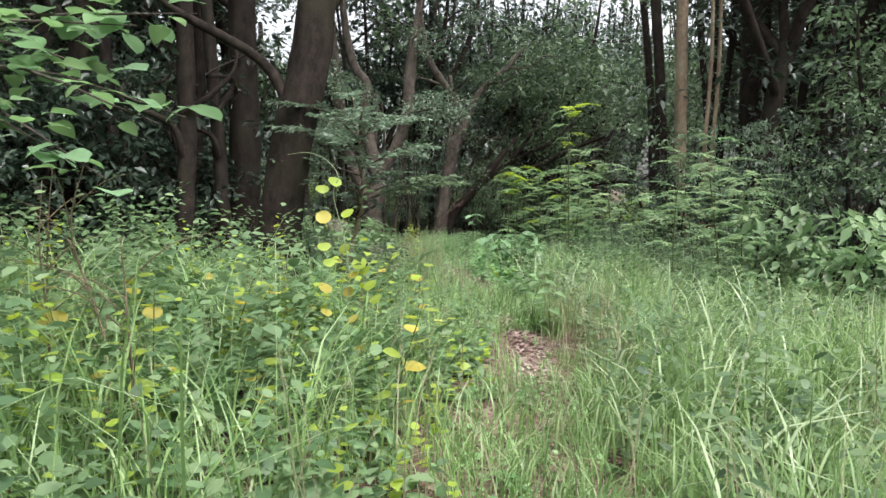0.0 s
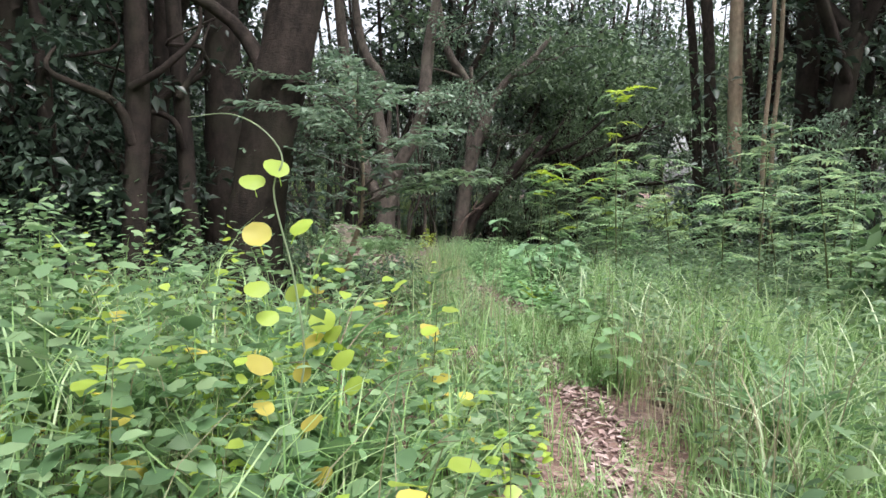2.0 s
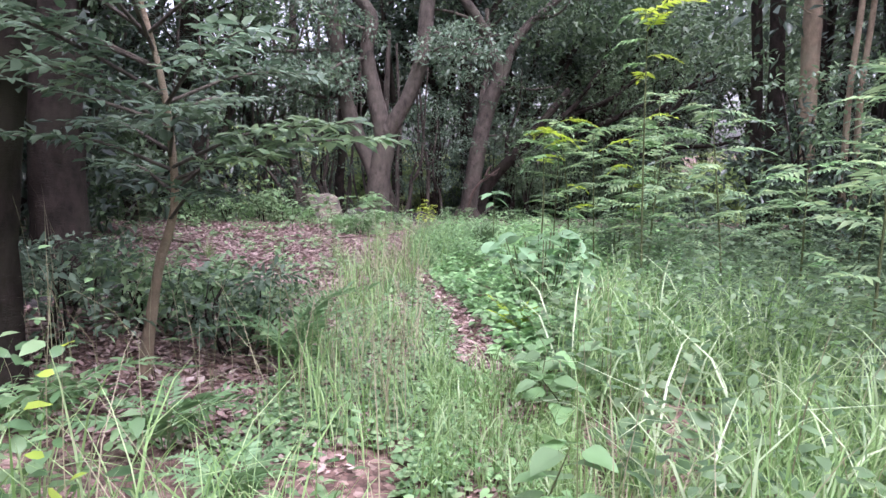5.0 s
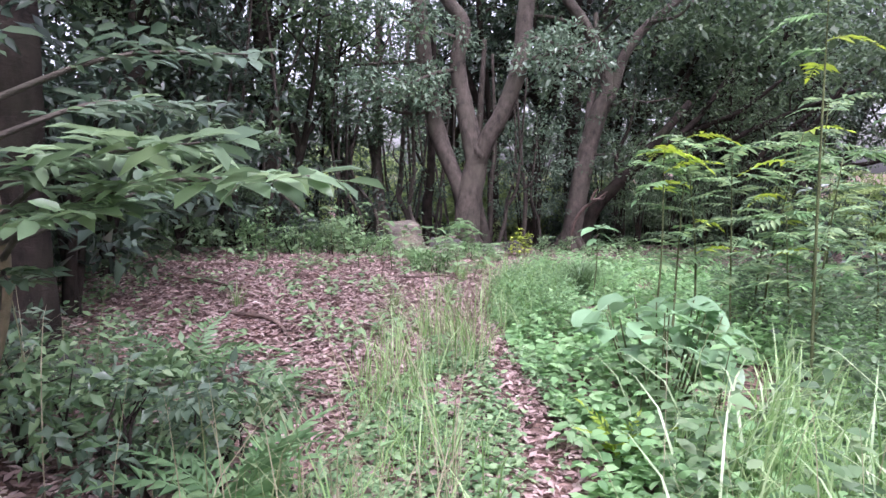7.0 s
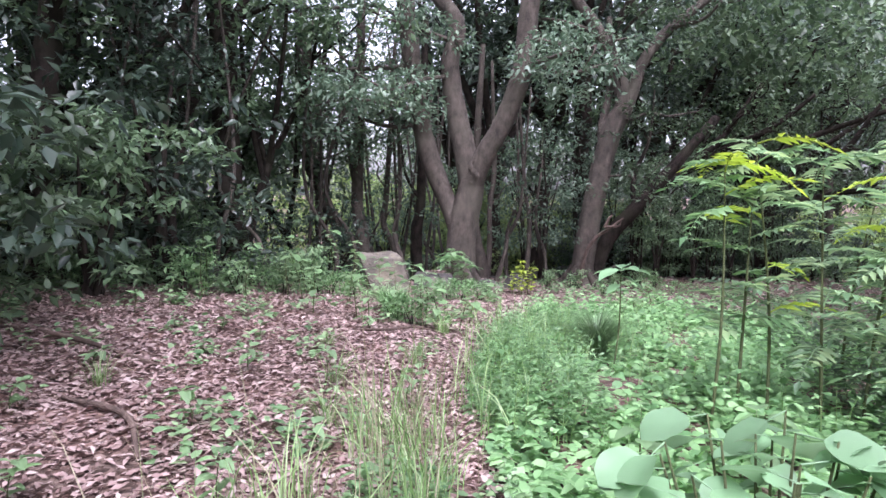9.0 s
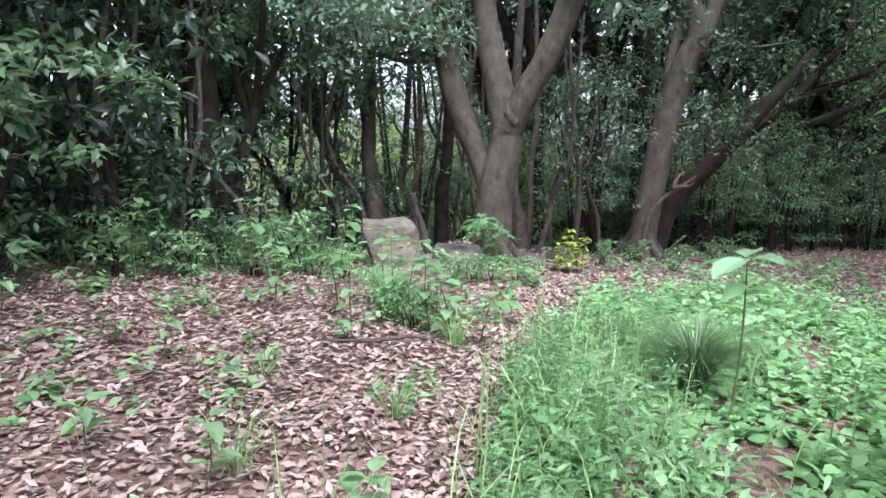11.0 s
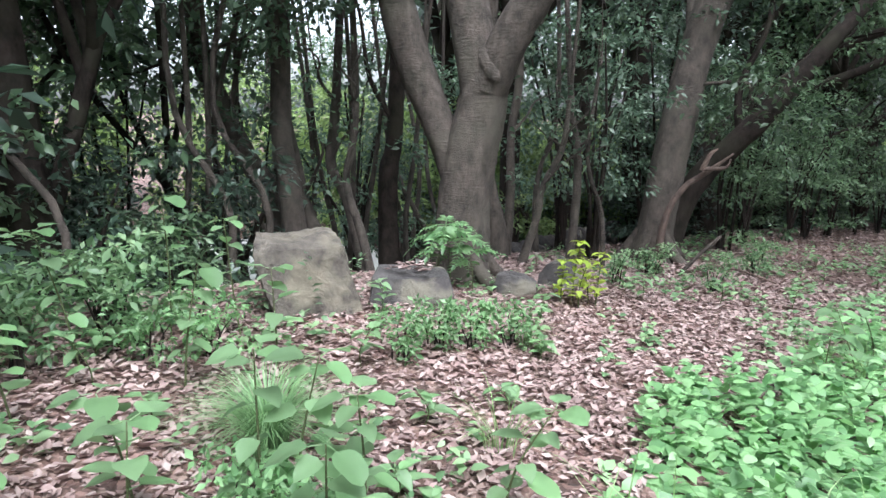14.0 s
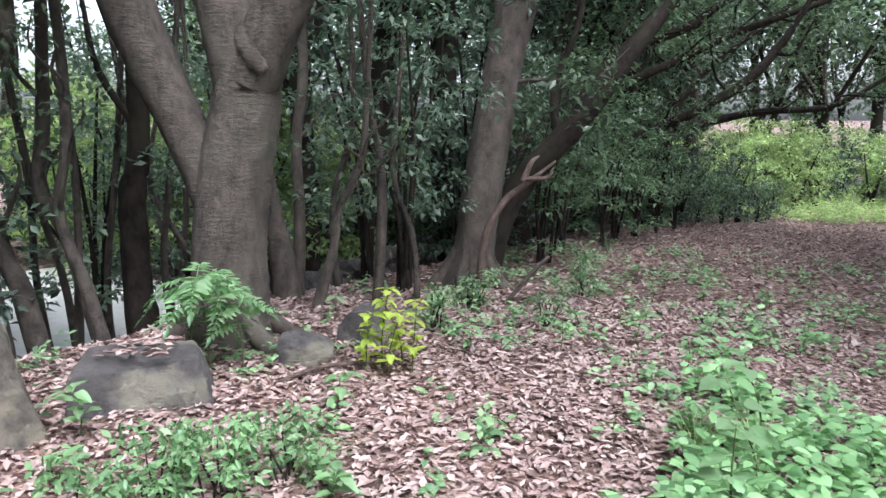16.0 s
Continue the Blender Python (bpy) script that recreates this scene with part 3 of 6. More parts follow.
single_trunk("crooked_trunk", "reddish brown trunk behind the boulder", [(-3.92, 20.7, -0.4, 0.17), (-3.97, 20.73, 0.35, 0.133), (-4.13, 20.85, 1.22, 0.11), (-4.18, 20.97, 1.95, 0.10), (-4.1, 21.1, 6.0, 0.07)], M_BARK,
             leaf=M_MID, twigs=[spread(-4.2, 21.0, 2.6, -1.0, -1.4, 0.5, 0.04), spread(-4.1, 21.0, 3.0, 1.2, -1.0, 0.4, 0.04), spread(-4.1, 21.0, 3.6, -0.4, -1.6, 0.6, 0.04)], count=60, size=0.1)
chance = R.bit_generator.state
single_trunk("black_trunk", "very dark straight trunk beside the old tree", [(-3.16, 21.68, -0.7, 0.15), (-3.27, 21.82, 0.04, 0.125), (-3.32, 21.97, 0.79, 0.112), (-3.27, 22.12, 1.54, 0.092), (-3.2, 22.2, 5.0, 0.06)], M_BARK_DARK, [[(-3.28, 22.08, 1.4, 0.04), (-3.6, 22.1, 1.95, 0.03), (-3.75, 22.2, 2.7, 0.02), (-4.1, 22.3, 3.6, 0.01)]])
single_trunk("dark_leaning_trunk", "dark trunk leaning away behind the slender tree", [(-0.02, 24.05, -0.75, 0.2), (0.18, 24.1, 0.04, 0.165), (0.47, 24.1, 0.7, 0.16), (0.92, 24.1, 1.2, 0.15), (1.4, 24.2, 1.75, 0.135), (2.6, 24.8, 3.2, 0.08)], M_BARK_DARK, [[(0.92, 24.1, 1.2, 0.06), (0.9, 24.3, 1.9, 0.05), (1.2, 24.4, 2.7, 0.035), (1.3, 24.6, 3.8, 0.015)]])
R.bit_generator.state = chance
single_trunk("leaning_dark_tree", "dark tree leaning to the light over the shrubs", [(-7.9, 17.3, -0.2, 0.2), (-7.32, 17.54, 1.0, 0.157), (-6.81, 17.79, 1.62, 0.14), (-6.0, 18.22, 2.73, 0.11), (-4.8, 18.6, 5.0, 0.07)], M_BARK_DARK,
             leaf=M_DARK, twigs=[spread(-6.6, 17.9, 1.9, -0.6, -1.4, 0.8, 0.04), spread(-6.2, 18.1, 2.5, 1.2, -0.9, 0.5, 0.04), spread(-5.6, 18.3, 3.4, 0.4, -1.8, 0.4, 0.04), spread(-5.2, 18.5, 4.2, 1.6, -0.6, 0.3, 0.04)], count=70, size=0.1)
VINES = [[(-1.92, 22.02, -0.5, 0.069), (-1.87, 22.18, 0.5, 0.053), (-1.9, 22.33, 1.28, 0.048), (-1.84, 22.48, 2.07, 0.048), (-1.95, 22.7, 4.2, 0.03)],
         [(-1.77, 21.74, -0.4, 0.061), (-1.51, 21.83, 0.35, 0.041), (-1.46, 21.9, 0.7, 0.036), (-1.26, 21.98, 1.15, 0.036), (-1.21, 22.1, 1.75, 0.025), (-1.1, 22.3, 3.6, 0.018)],
         [(-1.18, 22.11, -0.5, 0.049), (-1.1, 22.26, 0.49, 0.049), (-1.12, 22.38, 1.13, 0.043), (-1.21, 22.48, 1.6, 0.038), (-1.4, 22.7, 3.6, 0.022)],
         [(-1.93, 21.92, -0.5, 0.131), (-2.01, 22.02, 0.2, 0.118), (-2.14, 22.12, 0.67, 0.105), (-2.2, 22.25, 1.6, 0.085), (-2.1, 22.5, 4.5, 0.05)],
         [(-3.22, 21.11, -0.6, 0.055), (-3.59, 21.31, 0.5, 0.051), (-3.82, 21.4, 0.95, 0.06), (-3.8, 21.54, 1.62, 0.055), (-3.7, 21.8, 4.6, 0.03)],
         [(-3.62, 20.93, -0.6, 0.08), (-3.84, 21.04, 0.14, 0.08), (-4.05, 21.15, 0.6, 0.066), (-4.6, 21.5, 2.6, 0.05), (-4.9, 21.8, 5.0, 0.03)],
         [(-3.05, 20.75, -0.3, 0.05), (-3.25, 20.85, 0.25, 0.05), (-3.45, 20.95, 0.8, 0.04), (-3.35, 21.0, 1.6, 0.04), (-3.5, 21.2, 4.0, 0.025)],
         [(-0.75, 22.4, -0.5, 0.035), (-0.8, 22.5, 0.3, 0.03), (-1.0, 22.55, 1.0, 0.026), (-0.9, 22.7, 2.2, 0.02)],
         [(-1.55, 22.6, -0.6, 0.04), (-1.62, 22.7, 0.6, 0.035), (-1.4, 22.8, 1.6, 0.03), (-1.5, 23.0, 3.6, 0.02)]]
for k, pts in enumerate(VINES):
    q = pts[2]
    tw = [spread(*pts[j][:3], R.uniform(-0.5, 0.5), R.uniform(-0.4, 0.3), R.uniform(0.3, 0.8), pts[j][3] * 0.45, 0.08) for j in (2, 3, 3)]
    single_trunk("sapling_stem", "thin grey winding stem behind the old tree", pts, M_BARK, sides=9, n=20, leaf=M_MID, twigs=tw, count=9, size=0.09)
for _ in range(30):
    s, w = R.uniform(-6.5, 3.0), R.uniform(0.9, 3.2)
    x, y = -2.6 + 0.49 * s - 0.87 * w, 20.2 + 0.87 * s + 0.49 * w
    z = float(ground_z(x, y))
    single_trunk("sapling_stem", "thin grey winding stem among the undergrowth", [(x, y, z, R.uniform(0.03, 0.06)), (x + R.normal(0, 0.12), y, z + 1.0, 0.035), (x + R.normal(0, 0.25), y + 0.1, z + 2.2, 0.03), (x + R.normal(0, 0.4), y, z + 5.0, 0.018)], M_BARK, sides=7, n=14)

# ---- the wood around ----


def wood_tree(name, label, height, radius, fork, limbs, mat, leaf_mat, clumps, count, leaf, low, seed):
    """A slender woodland tree at the origin: trunk, limbs and a loose crown."""
    global R
    keep, R = R, np.random.default_rng(seed)
    ob = thing(name, 0, 0, 0, label, "tree", "trees of the wood")
    ln = R.normal(0, 0.035 * height, 2)
    top = np.array([ln[0], ln[1], height * fork])
    part("trunk", tube(Shape(), [(0, 0, -0.3, radius * 1.3), (ln[0] * 0.2 + R.normal(0, 0.05), ln[1] * 0.2, top[2] * 0.35, radius), (ln[0] * 0.6, ln[1] * 0.6 + R.normal(0, 0.08), top[2] * 0.7, radius * 0.9), (*top, radius * 0.8)], 16, 9, 0.06), mat, ob, round_faces=True)
    tips = []
    for k in range(limbs):
        th = 2 * math.pi * (k + R.uniform(0, 0.7)) / limbs
        out = R.uniform(0.10, 0.30) * height
        end = np.array([ln[0] * 1.3 + out * math.cos(th), ln[1] * 1.3 + out * math.sin(th), height * R.uniform(0.82, 1.02)])
        st = top * R.uniform(0.72, 1.0)
        mid = st + (end - st) * 0.45 + np.array([math.cos(th), math.sin(th), -0.2]) * out * 0.25
        line = [(*st, radius * 0.6), (*mid, radius * 0.42), (*end, radius * 0.12)]
        lb = part("limb", tube(Shape(), line, 12, 6, 0.05), mat, ob, round_faces=True)
        tips.append(line)
        for _ in range(2):
            f = R.uniform(0.25, 0.8)
            a = curve([q[:3] for q in line], 11)[int(f * 10)]
            d = R.normal(0, 1, 3) * np.array([1, 1, 0.35]) * height * 0.11 + np.array([0, 0, height * 0.06])
            b = [(*a, radius * 0.25), (*(a + d * 0.5 + R.normal(0, 0.1, 3)), radius * 0.16), (*(a + d), radius * 0.06)]
            part("branch", tube(Shape(), b, 8, 5, 0.05), mat, lb, round_faces=True)
            tips.append(b)
    cr = Shape()
    c = []
    for line in tips:
        p = curve([q[:3] for q in line], 12)[4:]
        c.append(p[R.integers(0, len(p), clumps)] + R.normal(0, 0.35, (clumps, 3)))
    c = np.concatenate(c)
    if low:
        th, rr = R.uniform(0, 6.28, low), R.uniform(0.3, 1.9, low)
        c = np.vstack([c, np.stack([rr * np.cos(th), rr * np.sin(th), R.uniform(0.22, 0.6, low) * height], -1)])
    cloud(cr, c, 0.55, count, leaf, 0.5, 0.5)
    part("crown", cr, leaf_mat, ob)
    R = keep
    return ob


def evergreen(name, label, height, wide, clumps, count, leaf, mat, seed, category="shrub", stems=5, group="undergrowth shrubs", low=0.12, thick=0.022):
    """A shrub at the origin: several stems, twigs and leaf sprays with gaps."""
    global R
    keep, R = R, np.random.default_rng(seed)
    ob = thing(name, 0, 0, 0, label, category, group)
    st = Shape()
    ends = []
    for k in range(stems):
        th = R.uniform(0, 6.28)
        e = np.array([wide * 0.7 * math.cos(th) * R.uniform(0.3, 1), wide * 0.7 * math.sin(th) * R.uniform(0.3, 1), height * R.uniform(0.6, 0.95)])
        line = [(R.normal(0, 0.06), R.normal(0, 0.06), -0.1, thick * height), (*(e * np.array([0.35, 0.35, 0.5]) + R.normal(0, 0.06, 3)), 0.68 * thick * height), (*e, 0.004 * height)]
        part("stem", tube(Shape(), line, 10, 6, 0.06), M_BARK_DARK, ob, round_faces=True)
        ends.append(curve([q[:3] for q in line], 12)[5:])
    e = np.concatenate(ends)
    c = e[R.integers(0, len(e), clumps)] + R.normal(0, 1, (clumps, 3)) * np.array([wide * 0.36, wide * 0.36, height * 0.2])
    c[:, 2] = np.clip(c[:, 2], low * height, height)
    c[:, 2] += R.normal(0, 0.05 * height, clumps) * (low > 0.2)
    cr = Shape()
    cloud(cr, c, 0.26 * max(0.5, wide * 0.7), count, leaf, 0.48, 0.5)
    part("foliage", cr, mat, ob)
    R = keep
    return ob


def spread_copies(templates, places, scale=(0.85, 1.2), sink=0.0):
    """Puts the templates at the first places and copies at the rest."""
    for k, (x, y) in enumerate(places):
        s = R.uniform(*scale)
        m = pose(x, y, float(ground_z(x, y)) - sink, 0, 0, R.uniform(0, 360)) @ Matrix.Scale(s, 4)
        if k < len(templates):
            templates[k].matrix_basis = m
        else:
            copy_thing(templates[k % len(templates)], m)


def behind(x, y):
    return -0.87 * (x + 3.2) + 0.49 * (y - 18.6)


def choose(n, x0, x1, y0, y1, keep, gap):
    """Random places that keep a distance from one another."""
    got = []
    for _ in range(n * 60):
        x, y = R.uniform(x0, x1), R.uniform(y0, y1)
        if keep(x, y) and all((x - a) ** 2 + (y - b) ** 2 > gap * gap for a, b in got):
            got.append((float(x), float(y)))
            if len(got) == n:
                break
    return got


def clearing(x, y):
    """The open ground that no trunk stands on."""
    if y < 9.5:
        return -3.0 < x < 5.5
    if y < 20:
        return behind(x, y) < 0.6 and x < 6.0
    return behind(x, y) < 0.9 and x < max(6.0, 2.0 + 0.67 * (y - 15.7)) and y < 46


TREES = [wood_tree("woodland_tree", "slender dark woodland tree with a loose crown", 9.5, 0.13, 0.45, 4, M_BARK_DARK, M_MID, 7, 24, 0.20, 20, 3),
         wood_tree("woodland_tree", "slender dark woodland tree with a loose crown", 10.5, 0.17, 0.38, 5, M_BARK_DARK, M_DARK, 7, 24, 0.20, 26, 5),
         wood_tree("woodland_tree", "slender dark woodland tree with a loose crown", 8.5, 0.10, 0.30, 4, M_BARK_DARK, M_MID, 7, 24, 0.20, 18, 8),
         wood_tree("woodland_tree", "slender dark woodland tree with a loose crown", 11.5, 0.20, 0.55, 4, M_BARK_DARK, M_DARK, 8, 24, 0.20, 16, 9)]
spots = choose(18, -9, 20, 25, 47, lambda x, y: 1.5 < behind(x, y) < 4.2, 1.3)
thin = choose(11, -16, -3, 13, 25, lambda x, y: 1.8 < behind(x, y) < 4.0 and not (-5.5 < x < -2.0 and y > 19.0), 1.4)
spots += choose(18, -26, 4, 22, 54, lambda x, y: 12 < behind(x, y) < 20, 2.2)
dark = choose(14, -13, -4.6, 6, 19, lambda x, y: (not clearing(x, y) or x < -5.5) and x < -4.2 - 0.12 * max(0, 10 - y), 1.6)
spots += choose(18, 6.5, 17, 10, 30, lambda x, y: x > 6.8 + max(0, y - 18) * 0.75, 1.6)
spread_copies(TREES, spots)
# only dark-leaved trees here: the shade of the left wood is in their colour
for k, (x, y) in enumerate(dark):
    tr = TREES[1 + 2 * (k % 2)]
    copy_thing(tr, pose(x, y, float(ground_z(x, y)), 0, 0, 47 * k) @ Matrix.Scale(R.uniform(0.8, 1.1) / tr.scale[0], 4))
for k, (x, y) in enumerate(choose(14, 7, 26, 44, 60, lambda x, y: True, 2.2)):
    tr = TREES[k % 4]
    copy_thing(tr, pose(x, y, float(ground_z(x, y)), 0, 0, 61 * k) @ Matrix.Scale(R.uniform(1.5, 1.9) / tr.scale[0], 4))
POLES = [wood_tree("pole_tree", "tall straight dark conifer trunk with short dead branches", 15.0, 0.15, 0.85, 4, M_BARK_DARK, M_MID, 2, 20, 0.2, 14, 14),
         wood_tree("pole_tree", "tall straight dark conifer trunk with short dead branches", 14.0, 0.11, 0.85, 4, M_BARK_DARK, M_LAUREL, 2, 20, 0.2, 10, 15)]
spread_copies(POLES, choose(24, 5.0, 15, 17, 34, lambda x, y: x > 2.6 + 0.70 * (y - 15.7), 1.15), (0.8, 1.1))
for k, (x, y) in enumerate(thin):
    tr = TREES[2 * (k % 2)]
    copy_thing(tr, pose(x, y, float(ground_z(x, y)), 0, 0, 77 * k) @ Matrix.Scale(0.7 / tr.scale[0], 4))

# unseen trees added behind the start and on both sides to block low light
around = choose(20, -16, 16, -16, -3.5, lambda x, y: True, 2.0)
around += choose(12, -15, -5.5, -3.5, 6, lambda x, y: True, 1.7)
around += choose(8, 9, 17, -3.5, 4, lambda x, y: True, 1.7)
for k, (x, y) in enumerate(around):
    tr = TREES[k % 4]
    copy_thing(tr, pose(x, y, float(ground_z(x, y)), 0, 0, 71 * k) @ Matrix.Scale(R.uniform(0.85, 1.15) / tr.scale[0], 4))

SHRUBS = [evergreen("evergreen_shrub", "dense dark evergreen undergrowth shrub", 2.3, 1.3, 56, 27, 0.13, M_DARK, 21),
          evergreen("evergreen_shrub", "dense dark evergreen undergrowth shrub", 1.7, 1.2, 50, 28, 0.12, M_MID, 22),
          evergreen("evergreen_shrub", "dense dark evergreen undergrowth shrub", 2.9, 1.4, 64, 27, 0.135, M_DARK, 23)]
spots = choose(46, -16, 8, 14, 38, lambda x, y: 1.3 < behind(x, y) < 5.5 and not (-7.5 < x < 0.9 and 19.0 < y < 27.0) , 1.15)
shade = choose(16, -9, -3.2, 7, 17, lambda x, y: (behind(x, y) > 0.3 or x < -4.3 + 0.5 * (y < 9)) and behind(x, y) < 4, 1.15)
shade += choose(10, -7, -2.6, 8.2, 11.8, lambda x, y: x < -3.4, 1.0)
spots += choose(34, 4.5, 16, 8, 27, lambda x, y: x > 4.8 + max(0, y - 17) * 0.8 + 1.2 * (y < 11), 1.3)
spots += choose(14, 4, 18, 33, 44, lambda x, y: behind(x, y) > 0.4 and behind(x, y) < 4, 1.3)
spots += choose(12, 11, 28, 38, 48, lambda x, y: behind(x, y) < 0.4 and y > 42.5, 1.4)
spots += choose(12, 9, 26, 47, 53, lambda x, y: True, 1.6)
spread_copies(SHRUBS, spots)
edge = choose(18, -0.5, 9, 24.6, 37, lambda x, y: 0.75 < behind(x, y) < 1.7, 0.85)
for x, y in ((4.6, 32.6), (5.6, 33.9), (6.3, 34.3), (7.2, 35.2), (8.1, 35.6), (9.0, 36.5), (9.9, 37.1), (10.7, 38.0), (5.4, 35.3), (7.0, 36.9), (8.6, 38.2), (10.0, 39.4)):
    edge.append((x, y))
# the second group is unseen, added behind the start to close off low light
shade += choose(10, -8, -4.2, 2.0, 8.0, lambda x, y: True, 1.1) + choose(18, -9, 9, -6.0, -2.5, lambda x, y: True, 1.3)
bank = [(-4.55, 19.5), (-5.2, 19.2), (-5.0, 20.1), (-5.9, 19.7), (-5.9, 18.6), (-6.7, 19.0), (-5.9, 21.0), (-6.8, 20.2), (-6.4, 17.8), (-4.4, 20.3), (-7.4, 18.2)]
# darker leaves near the start, lighter ones farther on, to imitate shade and light
for k, (x, y) in enumerate(shade + edge):
    sh = SHRUBS[2 * (k % 2)] if y < 13 else SHRUBS[1 + (k % 3 == 0)]
    copy_thing(sh, pose(x, y, float(ground_z(x, y)), 0, 0, 53 * k) @ Matrix.Scale((R.uniform(0.85, 1.2) if y < 22 else R.uniform(0.6, 0.95)) / sh.scale[0], 4))

for k, (x, y) in enumerate(bank):
    sh = SHRUBS[1 + k % 2]
    copy_thing(sh, pose(x, y, float(ground_z(x, y)), 0, 0, 59 * k) @ Matrix.Scale(R.uniform(0.65, 0.85) / sh.scale[0], 4))

# leafy understorey among the old trees, bare of leaves near the ground
UNDER = [evergreen("understorey_shrub", "leafy blue-green understorey shrub under the old trees", 3.3, 1.2, 58, 30, 0.10, M_LAUREL, 25, "shrub", 5, "understorey shrubs", 0.36, 0.010),
         evergreen("understorey_shrub", "leafy blue-green understorey shrub under the old trees", 2.7, 1.1, 50, 30, 0.095, M_MID, 26, "shrub", 5, "understorey shrubs", 0.14, 0.010)]
spread_copies(UNDER[:1], [(-0.9, 22.9), (-1.4, 23.9), (-0.2, 25.0), (-2.6, 22.9), (-3.9, 22.4), (-5.0, 21.9), (0.4, 26.4), (-6.3, 20.9), (-4.4, 23.4), (0.3, 28.2), (6.4, 13.6), (7.0, 15.4), (6.9, 17.6)], (0.85, 1.15))
spread_copies(UNDER[1:], [(1.0, 25.4), (1.5, 26.6), (2.5, 27.9), (3.0, 28.9), (3.7, 29.8), (4.7, 31.3), (1.9, 29.3), (5.6, 32.6), (5.9, 11.8), (5.2, 15.4), (5.9, 9.7)], (0.8, 1.1))
for k, (x, y) in enumerate(((5.0, 38.2), (6.6, 40.3), (8.6, 43.2), (3.4, 36.4), (2.2, 34.6), (10.2, 45.5), (4.4, 41.2), (7.4, 43.4), (6.0, 36.9), (9.2, 40.9), (-8.6, 19.7), (-9.7, 18.9), (-10.3, 20.6))):
    tr = TREES[1 + 2 * (k % 2)]
    copy_thing(tr, pose(x, y, float(ground_z(x, y)), 0, 0, 83 * k) @ Matrix.Scale(R.uniform(1.15, 1.45) / tr.scale[0], 4))

# far edge of the wood, its open light put into the leaf colour, and the tall canopy
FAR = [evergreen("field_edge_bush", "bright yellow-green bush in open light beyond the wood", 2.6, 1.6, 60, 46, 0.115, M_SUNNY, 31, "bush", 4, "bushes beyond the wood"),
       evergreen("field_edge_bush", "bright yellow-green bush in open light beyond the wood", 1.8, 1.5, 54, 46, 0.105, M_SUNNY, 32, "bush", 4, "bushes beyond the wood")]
spots = choose(44, -20, 12, 16, 50, lambda x, y: 7.0 < behind(x, y) < 12.5, 1.5)
spots += choose(10, 10, 26, 40, 50, lambda x, y: y > 43, 1.7)
spots += choose(14, -9, 4, 24.5, 34, lambda x, y: 2.6 < behind(x, y) < 7.2 and 0.49 * (x + 3.2) + 0.87 * (y - 18.6) > 6.2, 1.4)
spots = [(x, y) for x, y in spots if not (behind(x, y) < 8.0 and 0.49 * (x + 3.2) + 0.87 * (y - 18.6) < 6.0)]
spots += [(12.6, 43.4), (14.3, 43.0), (16.0, 44.2), (13.4, 45.2), (11.2, 42.6), (17.8, 43.6), (15.2, 46.0)]
spots += choose(9, 9, 24, 40, 47, lambda x, y: behind(x, y) > -1.0 and y > 41, 1.4)
spread_copies(FAR, spots, (0.95, 1.4))
spots = choose(14, 9, 34, 26, 60, lambda x, y: x > 9 + max(0, y - 22) * 0.9 or y > 48, 2.4)
for x, y in spots:
    copy_thing(TREES[int(R.integers(0, 4))], pose(x, y, float(ground_z(x, y)), 0, 0, R.uniform(0, 360)))

# ---- plants ----


def sprays(shape, roots, height, leaves, leaf, slim=0.6, outline=(SIX_V, SIX_T), reach=0.5):
    """Small leafy plants: leaves all the way up each invisible thin shoot, wider at mid height."""
    n = len(roots)
    k = np.repeat(np.arange(n), leaves)
    f = np.tile((np.arange(leaves) + 0.5) / leaves, n) ** 0.8
    h = np.broadcast_to(height, n)[k]
    th = R.uniform(0, 6.283, len(k))
    lean = R.normal(0, 0.18, (n, 2))[k]
    pos = roots[k].copy()
    pos[:, :2] += lean * (h * f)[:, None] + np.stack([np.cos(th), np.sin(th)], -1) * (0.12 * reach * h * (1.1 - f))[:, None]
    pos[:, 2] += h * f
    ahead = np.stack([np.cos(th), np.sin(th), R.normal(0.1, 0.3, len(k))], -1)
    up = np.array([0, 0, 1.0]) + R.normal(0, 0.3, (len(k), 3))
    ln = leaf * R.uniform(0.6, 1.25, len(k)) * (1.15 - 0.5 * f)
    return scatter(shape, outline[0], outline[1], pos, ahead, up, ln, ln * slim)


def edge_x(y):
    """Where the green growth begins beside the open litter."""
    return np.interp(y, [7, 9.4, 10.5, 11.5, 13.4, 14.5, 16.75, 18.0, 18.9, 20.3, 22.3, 24], [0.85, 0.75, 0.6, 0.25, -0.4, -0.55, -0.62, -0.3, 0.2, 1.2, 2.8, 4.5])


def stuff(name, shape, mat, label, category):
    return tagged(part(name, shape, mat), label, category, kind="stuff")


def off_path(x, y, w=0.24):
    return (np.abs(x - path_x(y)) > w * (1 + 0.4 * patchy(x, y, 1.5))) | (y < 2.2)


def trodden(g, h):
    """Growth is lower where people walk."""
    line = np.interp(g[:, 1], [0, 2.4, 3, 5, 6.2, 7.6, 10.3, 12, 13.6, 14.5, 15.7, 16.5], [0, 0.04, 0.18, 0.82, 0.87, 0.73, 0.39, 0, -0.52, -0.79, -0.7, -0.7])
    return h * np.interp(np.abs(g[:, 0] - line), [0.1, 0.55], [0.35, 1.0]) * np.where(g[:, 1] < 4.6, np.interp(np.abs(g[:, 0] - line), [0.1, 0.55], [1.9, 1.0]), 1.0)


